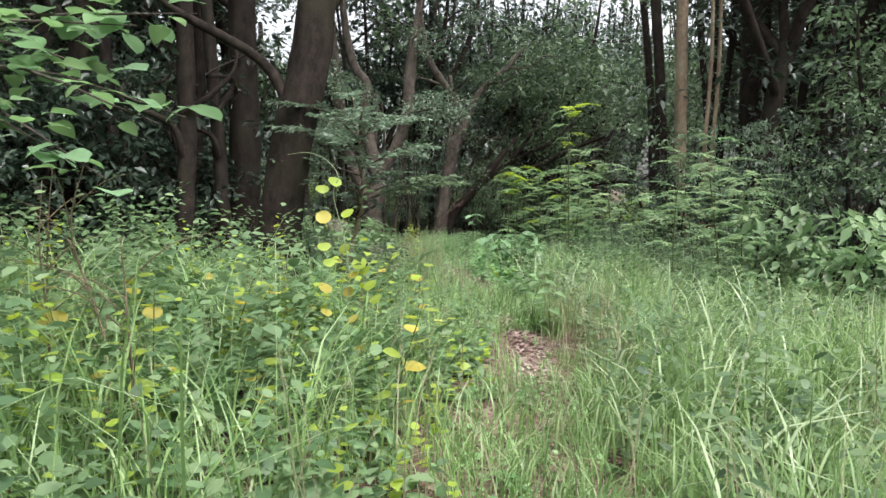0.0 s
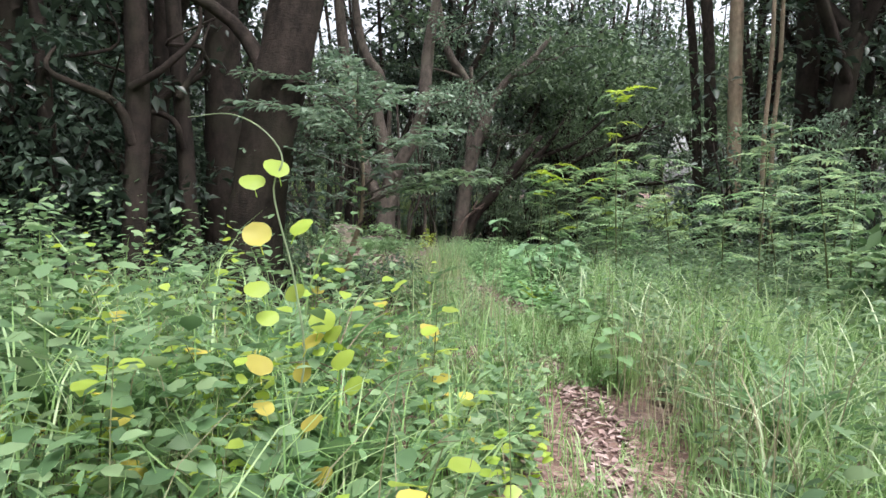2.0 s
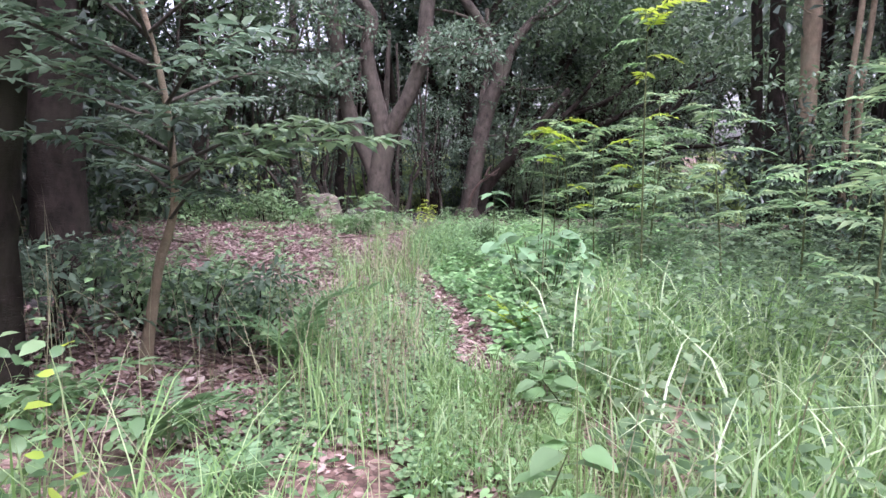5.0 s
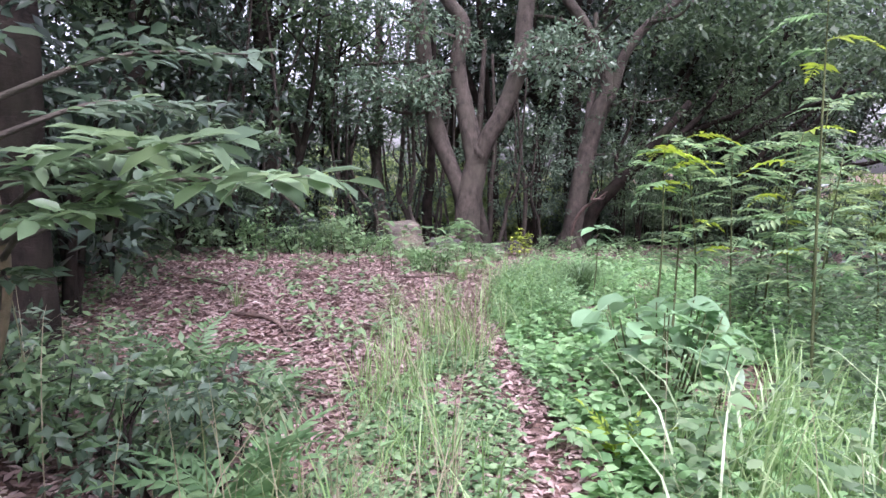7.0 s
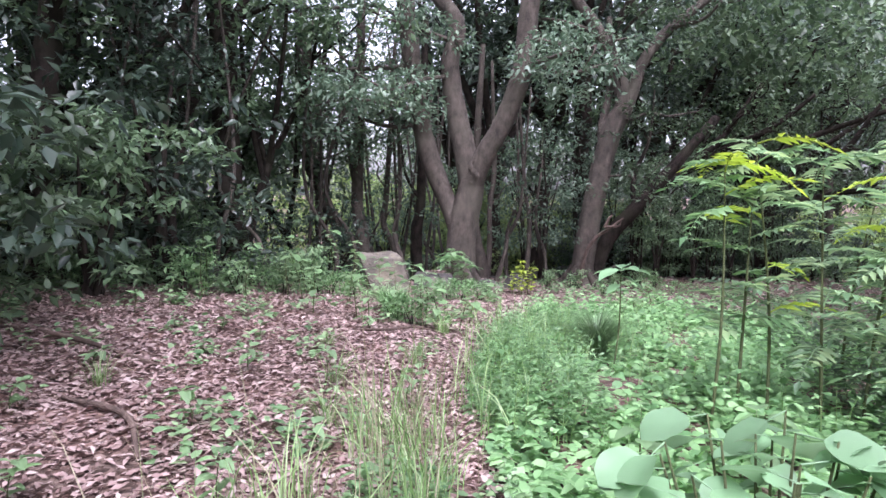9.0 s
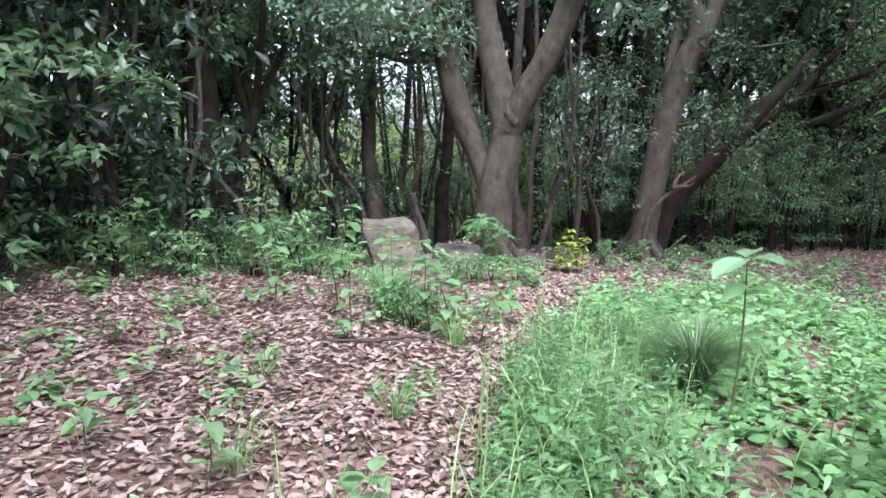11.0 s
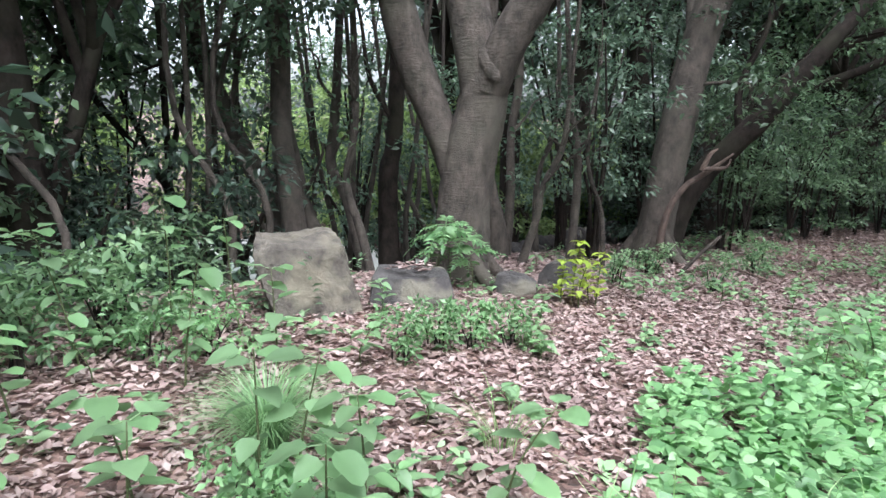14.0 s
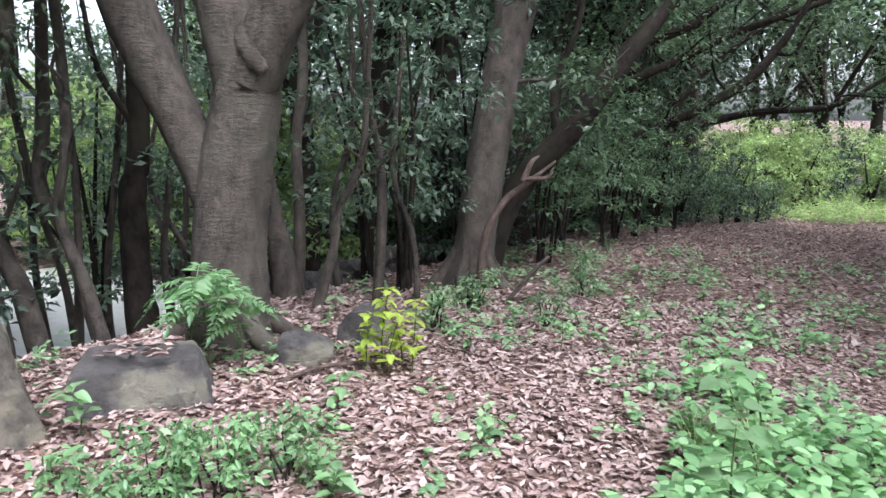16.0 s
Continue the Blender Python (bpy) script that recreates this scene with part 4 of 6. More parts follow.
# tall grass on the sunny side of the path
g = on_ground(52000, 0.3, 6.5, 0.9, 11.5, lambda x, y: (x > path_x(y) + 0.14 + 0.1 * patchy(x, y, 3.0) - 0.5 * (y < 4.8) - 0.08 * (y < 7.5)) & (x < 5.5 + 0.1 * y) & (patchy(x, y, 1.7) + 0.8 * patchy(x, y, 4.1, 1.0) + R.normal(0, 0.25, len(x)) > -0.2 + 0.5 * (y > 9.5)) & ((x - 0.2) ** 2 + (y - 0.9) ** 2 > 0.9) & ((x > edge_x(y) + 0.5) | (y < 9)) & ((x - 1.15) ** 2 + (y - 11.0) ** 2 > 0.4))
hh = R.uniform(0.3, 1.0, len(g)) ** 0.8 * (0.85 + 0.3 * patchy(g[:, 0], g[:, 1], 1.1, 2)) * np.interp(g[:, 0] - path_x(g[:, 1]), [-0.2, 0.15, 1.0], [0.42, 0.5, 1.0])
tuft = patchy(g[:, 0], g[:, 1], 2.6, 7.0)
sh = blades(Shape(), g, trodden(g, hh), np.clip(R.uniform(0.1, 1.0, len(g)), 0.1, 1), R.uniform(0.004, 0.013, len(g)), 2.6 * tuft + R.normal(0, 1.1, len(g)))
stuff("tall_grass", sh, M_GRASS, "tall bright green grass beside the trodden path", "grass")
g = on_ground(1500, 0.8, 5.5, 1.4, 10.5, lambda x, y: (x > path_x(y) + 0.45) & (patchy(x, y, 1.9, 3.0) > -0.25))
stuff("arching_grass", blades(Shape(), g, trodden(g, R.uniform(0.6, 1.12, len(g))), R.uniform(0.3, 1.0, len(g)), R.uniform(0.008, 0.017, len(g))), M_ARCH, "broad pale arching grass blades", "grass")
# grass and dry stems on the shady side
g = on_ground(15000, -5.0, 0.6, 0.9, 6.9, lambda x, y: (x < path_x(y) - 0.1) & (patchy(x, y, 1.5, 1.0) + R.normal(0, 0.3, len(x)) > 0.05) & (x * x + (y - 0.4) ** 2 > 0.8))
sh = blades(Shape(), g, trodden(g, R.uniform(0.25, 0.95, len(g)) * np.interp(path_x(g[:, 1]) - g[:, 0], [0.1, 1.0], [0.5, 1.1])), R.uniform(0.15, 0.9, len(g)), R.uniform(0.004, 0.011, len(g)))
g = on_ground(260, -4.0, -0.6, 1.6, 6.0)
blades(sh, g, R.uniform(1.0, 1.5, len(g)), R.uniform(0.3, 0.95, len(g)), R.uniform(0.007, 0.013, len(g)))
stuff("thicket_grass", sh, M_GRASS, "green grass growing through the low thicket", "grass")
g = on_ground(2600, -4.5, 5.5, 1.2, 9.5, lambda x, y: off_path(x, y, 0.3) & (patchy(x, y, 1.2, 4.0) > 0.1) & (x * x + (y - 0.4) ** 2 > 1.2))
sh = blades(Shape(), g, R.uniform(0.5, 1.25, len(g)), R.uniform(0.1, 0.7, len(g)), R.uniform(0.003, 0.006, len(g)))
# seed-head grass on both sides of the narrow path
g = np.vstack([on_ground(110, -0.3, 0.3, 7.7, 9.4), on_ground(90, -0.7, 0.0, 10.2, 12.4), on_ground(160, 0.95, 1.5, 4.6, 7.0)])
blades(sh, g, R.uniform(0.35, 1.05, len(g)), R.uniform(0.05, 0.6, len(g)), R.uniform(0.003, 0.006, len(g)))
stuff("dry_grass", sh, M_DRY, "thin straw-coloured grass stems", "grass")
g = np.vstack([on_ground(700, -0.4, 0.4, 7.6, 10.0, lambda x, y: patchy(x, y, 3.0, 1.0) > -0.1), on_ground(900, -0.8, -0.05, 10.0, 12.6, lambda x, y: patchy(x, y, 3.0, 1.0) > 0.0), on_ground(900, -0.9, 0.4, 12.4, 16.2, lambda x, y: x > edge_x(y) - 0.1), on_ground(600, 0.6, 3.2, 12.0, 18.5, lambda x, y: x > edge_x(y) + 0.5)])
sh = blades(Shape(), g, R.uniform(0.15, 0.7, len(g)) * np.where(g[:, 0] < 0.15, 1.0, 0.75), R.uniform(0.1, 0.9, len(g)), R.uniform(0.004, 0.009, len(g)))
stuff("path_side_grass", sh, M_GRASS, "loose green grass at the edge of the path", "grass")

# the meadow and thicket go on behind the start
g = on_ground(7000, -7.0, 7.5, -5.5, 1.3, lambda x, y: (np.hypot(x, y - 0.2) > 1.25 + 0.3 * patchy(x, y, 2.0)) & (patchy(x, y, 0.9, 1.0) + 0.12 * (y + 5.5) > -0.2) & ((np.abs(x) > 4.6) | (y < 0.9)))
sh = blades(Shape(), g, R.uniform(0.25, 0.8, len(g)), R.uniform(0.2, 1.0, len(g)), R.uniform(0.005, 0.012, len(g)))
stuff("start_grass", sh, M_GRASS, "tall green grass round the start of the path", "grass")
g = on_ground(900, -7.5, 8.0, -5.5, 9.0, lambda x, y: (patchy(x, y, 1.1, 4.0) > -0.1) & ((y < 0.6) | (x < -5.0) | (x > 5.8)) & (np.hypot(x, y) > 1.5))
stuff("start_herbs", sprays(Shape(), g, R.uniform(0.2, 0.7, len(g)), 13, 0.10, 0.6), M_HERB, "leafy green herbs round the edge of the meadow", "herbs")

# growth that closes over the path where few feet fall
g = np.vstack([on_ground(2600, -0.35, 1.1, 1.0, 4.9, lambda x, y: (np.abs(x - path_x(y)) < 0.4) & (patchy(x, y, 2.6, 3.0) > -0.35)), on_ground(2400, 0.3, 1.3, 6.7, 9.0, lambda x, y: (np.abs(x - path_x(y)) < 0.34) & (patchy(x, y, 2.6, 3.0) > -0.4))])
sh = blades(Shape(), g, R.uniform(0.12, 0.42, len(g)), R.uniform(0.2, 1.0, len(g)), R.uniform(0.004, 0.009, len(g)))
stuff("path_grass", sh, M_GRASS, "short green grass closing over the trodden path", "grass")
g = g[::9]
stuff("path_clover", sprays(Shape(), g, R.uniform(0.05, 0.16, len(g)), 6, 0.055, 0.75, reach=2.0), M_PALE, "small pale green leaves creeping over the path", "herbs")

# low thicket on the shady side: leafy herbs and brambles
g = on_ground(1900, -5.5, 0.4, 0.9, 8.0, lambda x, y: (x < path_x(y) - 0.3 - 0.15 * patchy(x, y, 2)) & (x * x + (y - 0.2) ** 2 > 1.6) & ~((x > -1.5) & (y > 6.7)) & (patchy(x, y, 2.3, 8.0) > -0.38))
sh = sprays(Shape(), g, R.uniform(0.25, 0.95, len(g)) * np.interp(path_x(g[:, 1]) - g[:, 0], [0.4, 1.3], [0.36, 1.2]) * (1 + 0.3 * patchy(g[:, 0], g[:, 1], 1.8, 3.0)), 16, 0.105, 0.62)
b = on_ground(330, -5.0, 0.2, 1.2, 6.3, lambda x, y: (x < path_x(y) - 0.4) & (patchy(x, y, 2.2, 6.0) > 0.1))
sprays(sh, b, R.uniform(0.4, 1.1, len(b)) * np.interp(path_x(b[:, 1]) - b[:, 0], [0.4, 1.1], [0.3, 1.0]), 9, 0.13, 0.75)
stuff("thicket_herbs", sh, M_HERB, "leafy green herbs and brambles in a low thicket", "herbs")
g = on_ground(360, -5.0, 0.3, 1.3, 6.4, lambda x, y: (x < path_x(y) - 0.35) & (patchy(x, y, 1.4, 2.0) > 0.05))
sh = sprays(Shape(), g, R.uniform(0.5, 1.1, len(g)) * np.interp(path_x(g[:, 1]) - g[:, 0], [0.4, 1.1], [0.35, 1.0]), 12, 0.08, 0.9)
stuff("lime_vine_leaves", sh, M_LIME, "yellow-green climbing leaves over the thicket", "vine")
g = on_ground(900, -5.0, 0.3, 1.2, 7.0, lambda x, y: (x < path_x(y) - 0.35) & (patchy(x, y, 2.9, 5.0) > 0.15) & (x * x + (y - 0.2) ** 2 > 1.6))
sh = sprays(Shape(), g, R.uniform(0.3, 1.0, len(g)) * np.interp(path_x(g[:, 1]) - g[:, 0], [0.3, 1.4], [0.5, 1.15]), 18, 0.075, 0.5)
stuff("bramble_leaves", sh, M_PALE, "fresh pale green bramble leaves over the thicket", "brambles")
g = on_ground(170, -4.8, -1.75, 1.6, 6.5)
sh = blades(Shape(), g, R.uniform(0.9, 1.5, len(g)), R.uniform(0.5, 1.1, len(g)), R.uniform(0.008, 0.015, len(g)))
stuff("thicket_arching_grass", sh, M_ARCH, "pale arching grass blades over the thicket", "grass")
# herbs among the tall grass
g = on_ground(1500, 0.9, 6.0, 1.3, 11.0, lambda x, y: (x > path_x(y) + 0.45) & (x < 6))
sh = sprays(Shape(), g, trodden(g, R.uniform(0.25, 0.85, len(g))), 12, 0.11, 0.55)
stuff("meadow_herbs", sh, M_HERB, "leafy green herbs among the tall grass", "herbs")
# herb carpet beside the litter
g = on_ground(8200, -0.8, 5.2, 9.2, 22.0, lambda x, y: (x > edge_x(y) + 0.10 * patchy(x, y, 3)) & (x < edge_x(y) + np.interp(y, [9, 16, 18, 20, 22], [4.0, 4.2, 3.4, 2.2, 0.4])) & (patchy(x, y, 1.0, 5.0) + 0.5 * patchy(x, y, 3.3, 2.0) > -0.6 + 0.75 * smooth(17.5, 20.0, y)) & (R.uniform(0, 1, len(x)) > 0.5 * smooth(17.5, 20.0, y)) & off_path(x, y, 0.16))
hole = np.interp(np.hypot(g[:, 0] - 0.46, g[:, 1] - 15.0), [0.5, 1.05], [0.18, 1.0])
sh = sprays(Shape(), g, trodden(g, R.uniform(0.06, 0.30, len(g)) * (1 + 0.6 * patchy(g[:, 0], g[:, 1], 1.6, 2.0)) * hole), 7, 0.10, 0.74, reach=1.6)
b = g[hole > 0.8][::7]
sprays(sh, b, trodden(b, R.uniform(0.2, 0.5, len(b))), 9, 0.115, 0.55, reach=1.4)
stuff("herb_carpet", sh, M_PALE, "dense carpet of pale green nettle-like herbs", "herbs")
g = on_ground(700, -0.75, 0.6, 12.6, 16.2, lambda x, y: (x > edge_x(y) + 0.02) & (x < edge_x(y) + 0.9) & (np.hypot(x - 0.46, y - 15.15) > 0.75))
sh = sprays(Shape(), g, trodden(g, R.uniform(0.3, 0.62, len(g))), 16, 0.075, 0.3)
stuff("feathery_herbs", sh, M_PALE, "upright feathery green herbs beside the litter", "herbs")
g = on_ground(2200, -0.5, 0.62, 7.4, 12.0, lambda x, y: (np.abs(x - path_x(y) - 0.07 * patchy(x * 0 + 1, y, 2.4, 2.0)) > 0.11 + 0.08 * patchy(x, y, 3.5, 1.0)) & (x < path_x(y) + 0.3) & (patchy(x, y, 1.6, 1.0) > -0.5))
sh = sprays(Shape(), g, R.uniform(0.04, 0.16, len(g)), 5, 0.055, 0.7, reach=2.0)
stuff("path_edge_herbs", sh, M_HERB, "small bright green herbs at the edge of the path", "herbs")
# scattered seedlings in the litter
g = on_ground(9500, -6.0, 8.0, 9.0, 28.0, lambda x, y: (behind(x, y) < 0.5) & (patchy(x, y, 1.3, 3.0) + 0.5 * patchy(x, y, 3.1, 1.0) + R.normal(0, 0.15, len(x)) > 0.26) & off_path(x, y, 0.2))
sh = sprays(Shape(), g, R.uniform(0.04, 0.2, len(g)), 6, 0.082, 0.62, reach=1.8)
stuff("seedlings", sh, M_HERB, "scattered small green seedlings in the leaf litter", "seedlings")
# shaded herbs under the saplings and along the wood's edge
g = on_ground(2600, 2.2, 7.5, 8.5, 17.5, lambda x, y: x > 2.6 - 0.05 * y)
sh = sprays(Shape(), g, R.uniform(0.3, 1.0, len(g)), 13, 0.10, 0.5, (LEAF_V, LEAF_T))
g = on_ground(1000, -7.5, -0.6, 8.3, 19.0, lambda x, y: ((x < -1.2) & (y > 10.4) & (y < 11.0) & (x > -3.4) & (patchy(x, y, 2.0) > 0.2)) | ((behind(x, y) > -0.5) & (behind(x, y) < 0.9)))
sprays(sh, g, R.uniform(0.2, 0.65, len(g)), 12, 0.09, 0.5, (LEAF_V, LEAF_T))
g = on_ground(210, -3.0, -0.9, 9.0, 10.6, lambda x, y: patchy(x, y, 1.9, 4.0) > -0.5)
sprays(sh, g, R.uniform(0.12, 0.4, len(g)), 13, 0.08, 0.45)
stuff("shade_herbs", sh, M_MID, "darker green herbs in the shade of the wood", "herbs")

# low growth at the far end of the path, sunlight put into its colour
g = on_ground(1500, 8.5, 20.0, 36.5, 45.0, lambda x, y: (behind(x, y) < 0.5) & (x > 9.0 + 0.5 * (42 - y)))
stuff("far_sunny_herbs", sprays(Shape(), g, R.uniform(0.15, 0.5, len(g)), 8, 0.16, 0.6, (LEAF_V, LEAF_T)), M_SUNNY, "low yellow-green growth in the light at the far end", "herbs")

# fallen leaves


def litter_ok(x, y):
    open_floor = (behind(x, y) < 1.2) & (y > 9.2) & (x < edge_x(y) + 0.15 + 50 * (y > 17.6))
    pocket = (x > -2.2) & (x < 0.1) & (y > 7.6) & (y < 9.6)
    trail = (np.abs(x - path_x(y) - 0.07 * patchy(x * 0 + 1, y, 2.4, 2.0)) < 0.2 * (1 + 0.5 * patchy(x, y, 2.8, 5.0))) & (y > 4.3) & (y < 12.5) & ((y < 6.9) | (y > 8.7) | (patchy(x, y, 2.5) > 0.1)) & (np.abs(x - path_x(y)) < 0.13 + 0.07 * smooth(5, 8, y))
    return open_floor | pocket | trail


def fallen(n, x0, x1, y0, y1, size):
    g = on_ground(n, x0, x1, y0, y1, litter_ok)
    g[:, 2] += R.uniform(0.002, 0.022, len(g))
    th = R.uniform(0, 6.283, len(g))
    ahead = np.stack([np.cos(th), np.sin(th), R.normal(0, 0.22, len(g))], -1)
    up = np.array([0, 0, 1.0]) + R.normal(0, 0.28, (len(g), 3))
    ln = size * R.uniform(0.6, 1.35, len(g))
    return scatter(Shape(), CURL_V, CURL_T, g, ahead, up, ln, ln * R.uniform(0.35, 0.6, len(g)))


stuff("leaf_litter", fallen(185000, -6.5, 3.5, 2.6, 23.0, 0.057), M_LITTER, "pinkish brown curled fallen leaves covering the ground", "fallen leaves")
stuff("far_leaf_litter", fallen(32000, -3.0, 13.0, 21.5, 38.0, 0.085), M_LITTER, "pinkish brown fallen leaves on the far path", "fallen leaves")


# ---- single plants ----


def frond_mesh(length, pairs, wide, arch, mat, slim=0.3, name="frond", bare=0.12):
    """A compound leaf along +y: a midrib with leaflets on both sides."""
    s = Shape()
    u = np.linspace(0, 1, 9)
    mid = np.stack([0 * u, length * (u - 0.12 * arch * u**2), length * arch * (0.9 * u - 1.15 * u**2)], -1)
    tube(s, np.column_stack([mid, 0.006 * (1 - 0.8 * u)]), 9, 4, 0.0)
    f = np.repeat(np.linspace(bare, 0.97, pairs), 2)
    side = np.tile([-1.0, 1.0], pairs)
    p = np.stack([np.interp(f, u, mid[:, k]) for k in range(3)], -1)
    w = wide * np.sin(np.clip(0.12 + 0.9 * (1 - f), 0, 1) * np.pi / 2) * R.uniform(0.88, 1.1, len(f))
    ahead = np.stack([side, 0.35 + 0.5 * f, R.normal(-0.12, 0.1, len(f))], -1)
    scatter(s, LEAF_V, LEAF_T, p, ahead, np.array([0, 0, 1.0]) + R.normal(0, 0.15, (len(f), 3)), w, w * slim)
    scatter(s, LEAF_V, LEAF_T, mid[-1:], np.array([[0, 1.0, -0.4]]), np.array([[0, 0, 1.0]]), np.array([wide * 0.7]), np.array([wide * 0.7 * slim]))
    return s.mesh(name, mat)


FRONDS = [frond_mesh(0.55, 17, 0.13, 0.7, M_FERN, 0.26), frond_mesh(0.5, 15, 0.12, 0.9, M_FERN, 0.26)]
PINNATE = [frond_mesh(0.56, 9, 0.15, 0.24, M_PINN, 0.34, "compound_leaf", 0.2), frond_mesh(0.44, 8, 0.14, 0.32, M_PINN, 0.36, "compound_leaf", 0.2)]
PINNATE_SOFT = [frond_mesh(0.40, 8, 0.15, 0.5, M_PALE, 0.4, "compound_leaf", 0.2)]
PINNATE_LIME = [frond_mesh(0.42, 8, 0.15, 0.4, M_LIME, 0.36, "compound_leaf", 0.2)]


def fern(x, y, size=1.0, n=7, rise=35, mats=FRONDS, label="green fern with arching feathery fronds"):
    ob = thing("fern", x, y, None, label, "fern", "ferns", 0, size)
    for k in range(n):
        m = pose(0, 0, 0.02, 0, 0, 360 * (k + R.uniform(0, 0.6)) / n) @ pose(0, 0.02, 0, rise + R.uniform(-14, 14), 0, 0) @ Matrix.Scale(R.uniform(0.75, 1.15), 4)
        part("frond", mats[k % len(mats)], None, ob, m=m)
    return ob


def stemmed(name, label, category, x, y, height, stem_r, leaf_mesh, leaves, low, mat, lean=(0, 0), tilt=(5, 40), size=(0.8, 1.15), group="", top_whorl=0, part_name="leaf", whorl_tilt=(-25, 15)):
    """A plant with one stem and separate leaves up it."""
    ob = thing(name, x, y, None, label, category, group)
    line = [(0, 0, -0.05, stem_r), (lean[0] * 0.3 + R.normal(0, 0.02), lean[1] * 0.3, height * 0.45, stem_r * 0.8), (lean[0], lean[1], height, stem_r * 0.35)]
    part("stem", tube(Shape(), line, 12, 6, 0.04), mat, ob, round_faces=True)
    p = curve([q[:3] for q in line], 41)
    for k in range(leaves):
        f = low + (1 - low) * (k + 0.5) / leaves
        a = p[int(40 * f)]
        m = pose(*a, 0, 0, 137.5 * k + R.uniform(-20, 20)) @ pose(0, 0, 0, R.uniform(*tilt), R.uniform(-12, 12), 0) @ Matrix.Scale(R.uniform(*size) * (1.15 - 0.3 * f), 4)
        part(part_name, leaf_mesh[k % len(leaf_mesh)], None, ob, m=m)
    for k in range(top_whorl):
        m = pose(*p[-1], 0, 0, 360 * k / top_whorl + R.uniform(-15, 15)) @ pose(0, 0.01, 0, R.uniform(*whorl_tilt), R.uniform(-15, 15), 0) @ Matrix.Scale(R.uniform(*size), 4)
        part(part_name, leaf_mesh[k % len(leaf_mesh)], None, ob, m=m)
    return ob


def blade_leaf(length, width, mat, stalk=0.25, cup=0.12, point=1.0, name="leaf", wave=0.02):
    """One large leaf along +y with a stalk, a midrib crease and a rounded outline."""
    s = Shape()
    u = np.linspace(0, 1, 9)
    prof = np.sqrt(np.maximum(0.0, 1 - (2 * u ** 0.95 - 1) ** 2)) if point < 0 else np.sin(np.pi * u ** (0.72 * point)) ** 0.75
    prof[0], prof[-1] = 0.05, 0.02
    v = []
    for k, a in enumerate(u):
        y = stalk * length + a * length
        for c in (-1, -0.5, 0, 0.5, 1):
            v.append((c * prof[k] * width / 2, y, length * (cup * (abs(c) * prof[k]) * 0.6 - 0.22 * a * a + 0.05) + wave * length * math.sin(5.0 * k + 2 * c) * abs(c)))
    q = [(5 * i + j, 5 * i + j + 1, 5 * i + j + 6, 5 * i + j + 5) for i in range(8) for j in range(4)]
    s.add(np.array(v), None, np.array(q))
    tube(s, [(0, 0, 0, 0.012 * length + 0.001), (0, stalk * length * 0.6, 0.03 * length, 0.010 * length + 0.001), (0, stalk * length + 0.03 * length, 0.045 * length, 0.008 * length)], 5, 5, 0)
    return s.mesh(name, mat, True)


ROUND_LEAF = [blade_leaf(0.095, 0.105, M_YELLOW, 0.35, 0.08, -1), blade_leaf(0.09, 0.10, M_LIME, 0.35, 0.08, -1)]
BIG_LEAF = [blade_leaf(0.21, 0.19, M_BROAD, 0.4, 0.14, -1), blade_leaf(0.18, 0.17, M_BROAD, 0.4, 0.18, 0.8)]
NETTLE_LEAF = [blade_leaf(0.14, 0.115, M_PALE, 0.3, 0.12, 0.8), blade_leaf(0.12, 0.10, M_HERB, 0.3, 0.12, 0.8)]
SMALL_LEAF = [blade_leaf(0.085, 0.05, M_LIME, 0.12, 0.15, 0.9), blade_leaf(0.075, 0.045, M_LIME, 0.12, 0.15, 0.9)]
YOUNG_LEAF = [blade_leaf(0.10, 0.055, M_HERB, 0.15, 0.15, 0.9), blade_leaf(0.085, 0.05, M_PALE, 0.15, 0.15, 0.9)]
BROAD_YOUNG = blade_leaf(0.13, 0.10, M_PALE, 0.3, 0.12, -1)
GLOSS_LEAF = [blade_leaf(0.085, 0.032, M_GLOSS, 0.1, 0.16, 0.95), blade_leaf(0.074, 0.03, M_GLOSS, 0.1, 0.16, 0.95)]


def yellow_vine():
    x, y = -0.58, 4.05
    ob = thing("round_leaf_vine", x, y, None, "climbing shoot with round yellow-green leaves and a curling tip", "vine")
    line = [(-0.16, 0.0, 0.0, 0.006), (-0.10, 0, 0.4, 0.006), (0.02, 0, 0.75, 0.005), (0.0, 0, 1.05, 0.005), (-0.06, 0, 1.33, 0.004), (-0.03, 0, 1.44, 0.004), (-0.09, 0, 1.53, 0.003), (-0.20, 0.02, 1.58, 0.0025), (-0.33, 0.02, 1.57, 0.0015)]
    part("stem", tube(Shape(), [(*c[:3], c[3] * 0.75) for c in line], 40, 6, 0.02), M_ARCH, ob, "pale green curling stem", round_faces=True)
    spots = [(-0.13, 1.20, 0), (0.02, 1.235, 1), (-0.10, 1.05, 1), (0.05, 1.03, 1), (0.0, 1.42, 1), (-0.12, 1.385, 1), (0.09, 0.88, 0), (-0.13, 0.79, 0), (0.06, 0.76, 0), (-0.12, 0.65, 0), (0.08, 0.62, 0), (0.16, 0.93, 1), (0.22, 0.90, 1), (0.26, 0.80, 1), (0.14, 0.42, 0), (0.33, 0.72, 1), (-0.08, 0.95, 1)]
    for dx, dz, k in spots:
        m = pose(dx * 0.6 - 0.03, R.normal(0, 0.03), dz - 0.065, 62 + R.uniform(-18, 14), R.uniform(-15, 15), 60 * (-1 if dx > 0 else 1) * R.uniform(0.2, 0.8))
        part("leaf", ROUND_LEAF[k], None, ob, "yellow round leaf" if k == 0 else "", m=m @ Matrix.Scale(R.uniform(0.7, 0.95), 4))


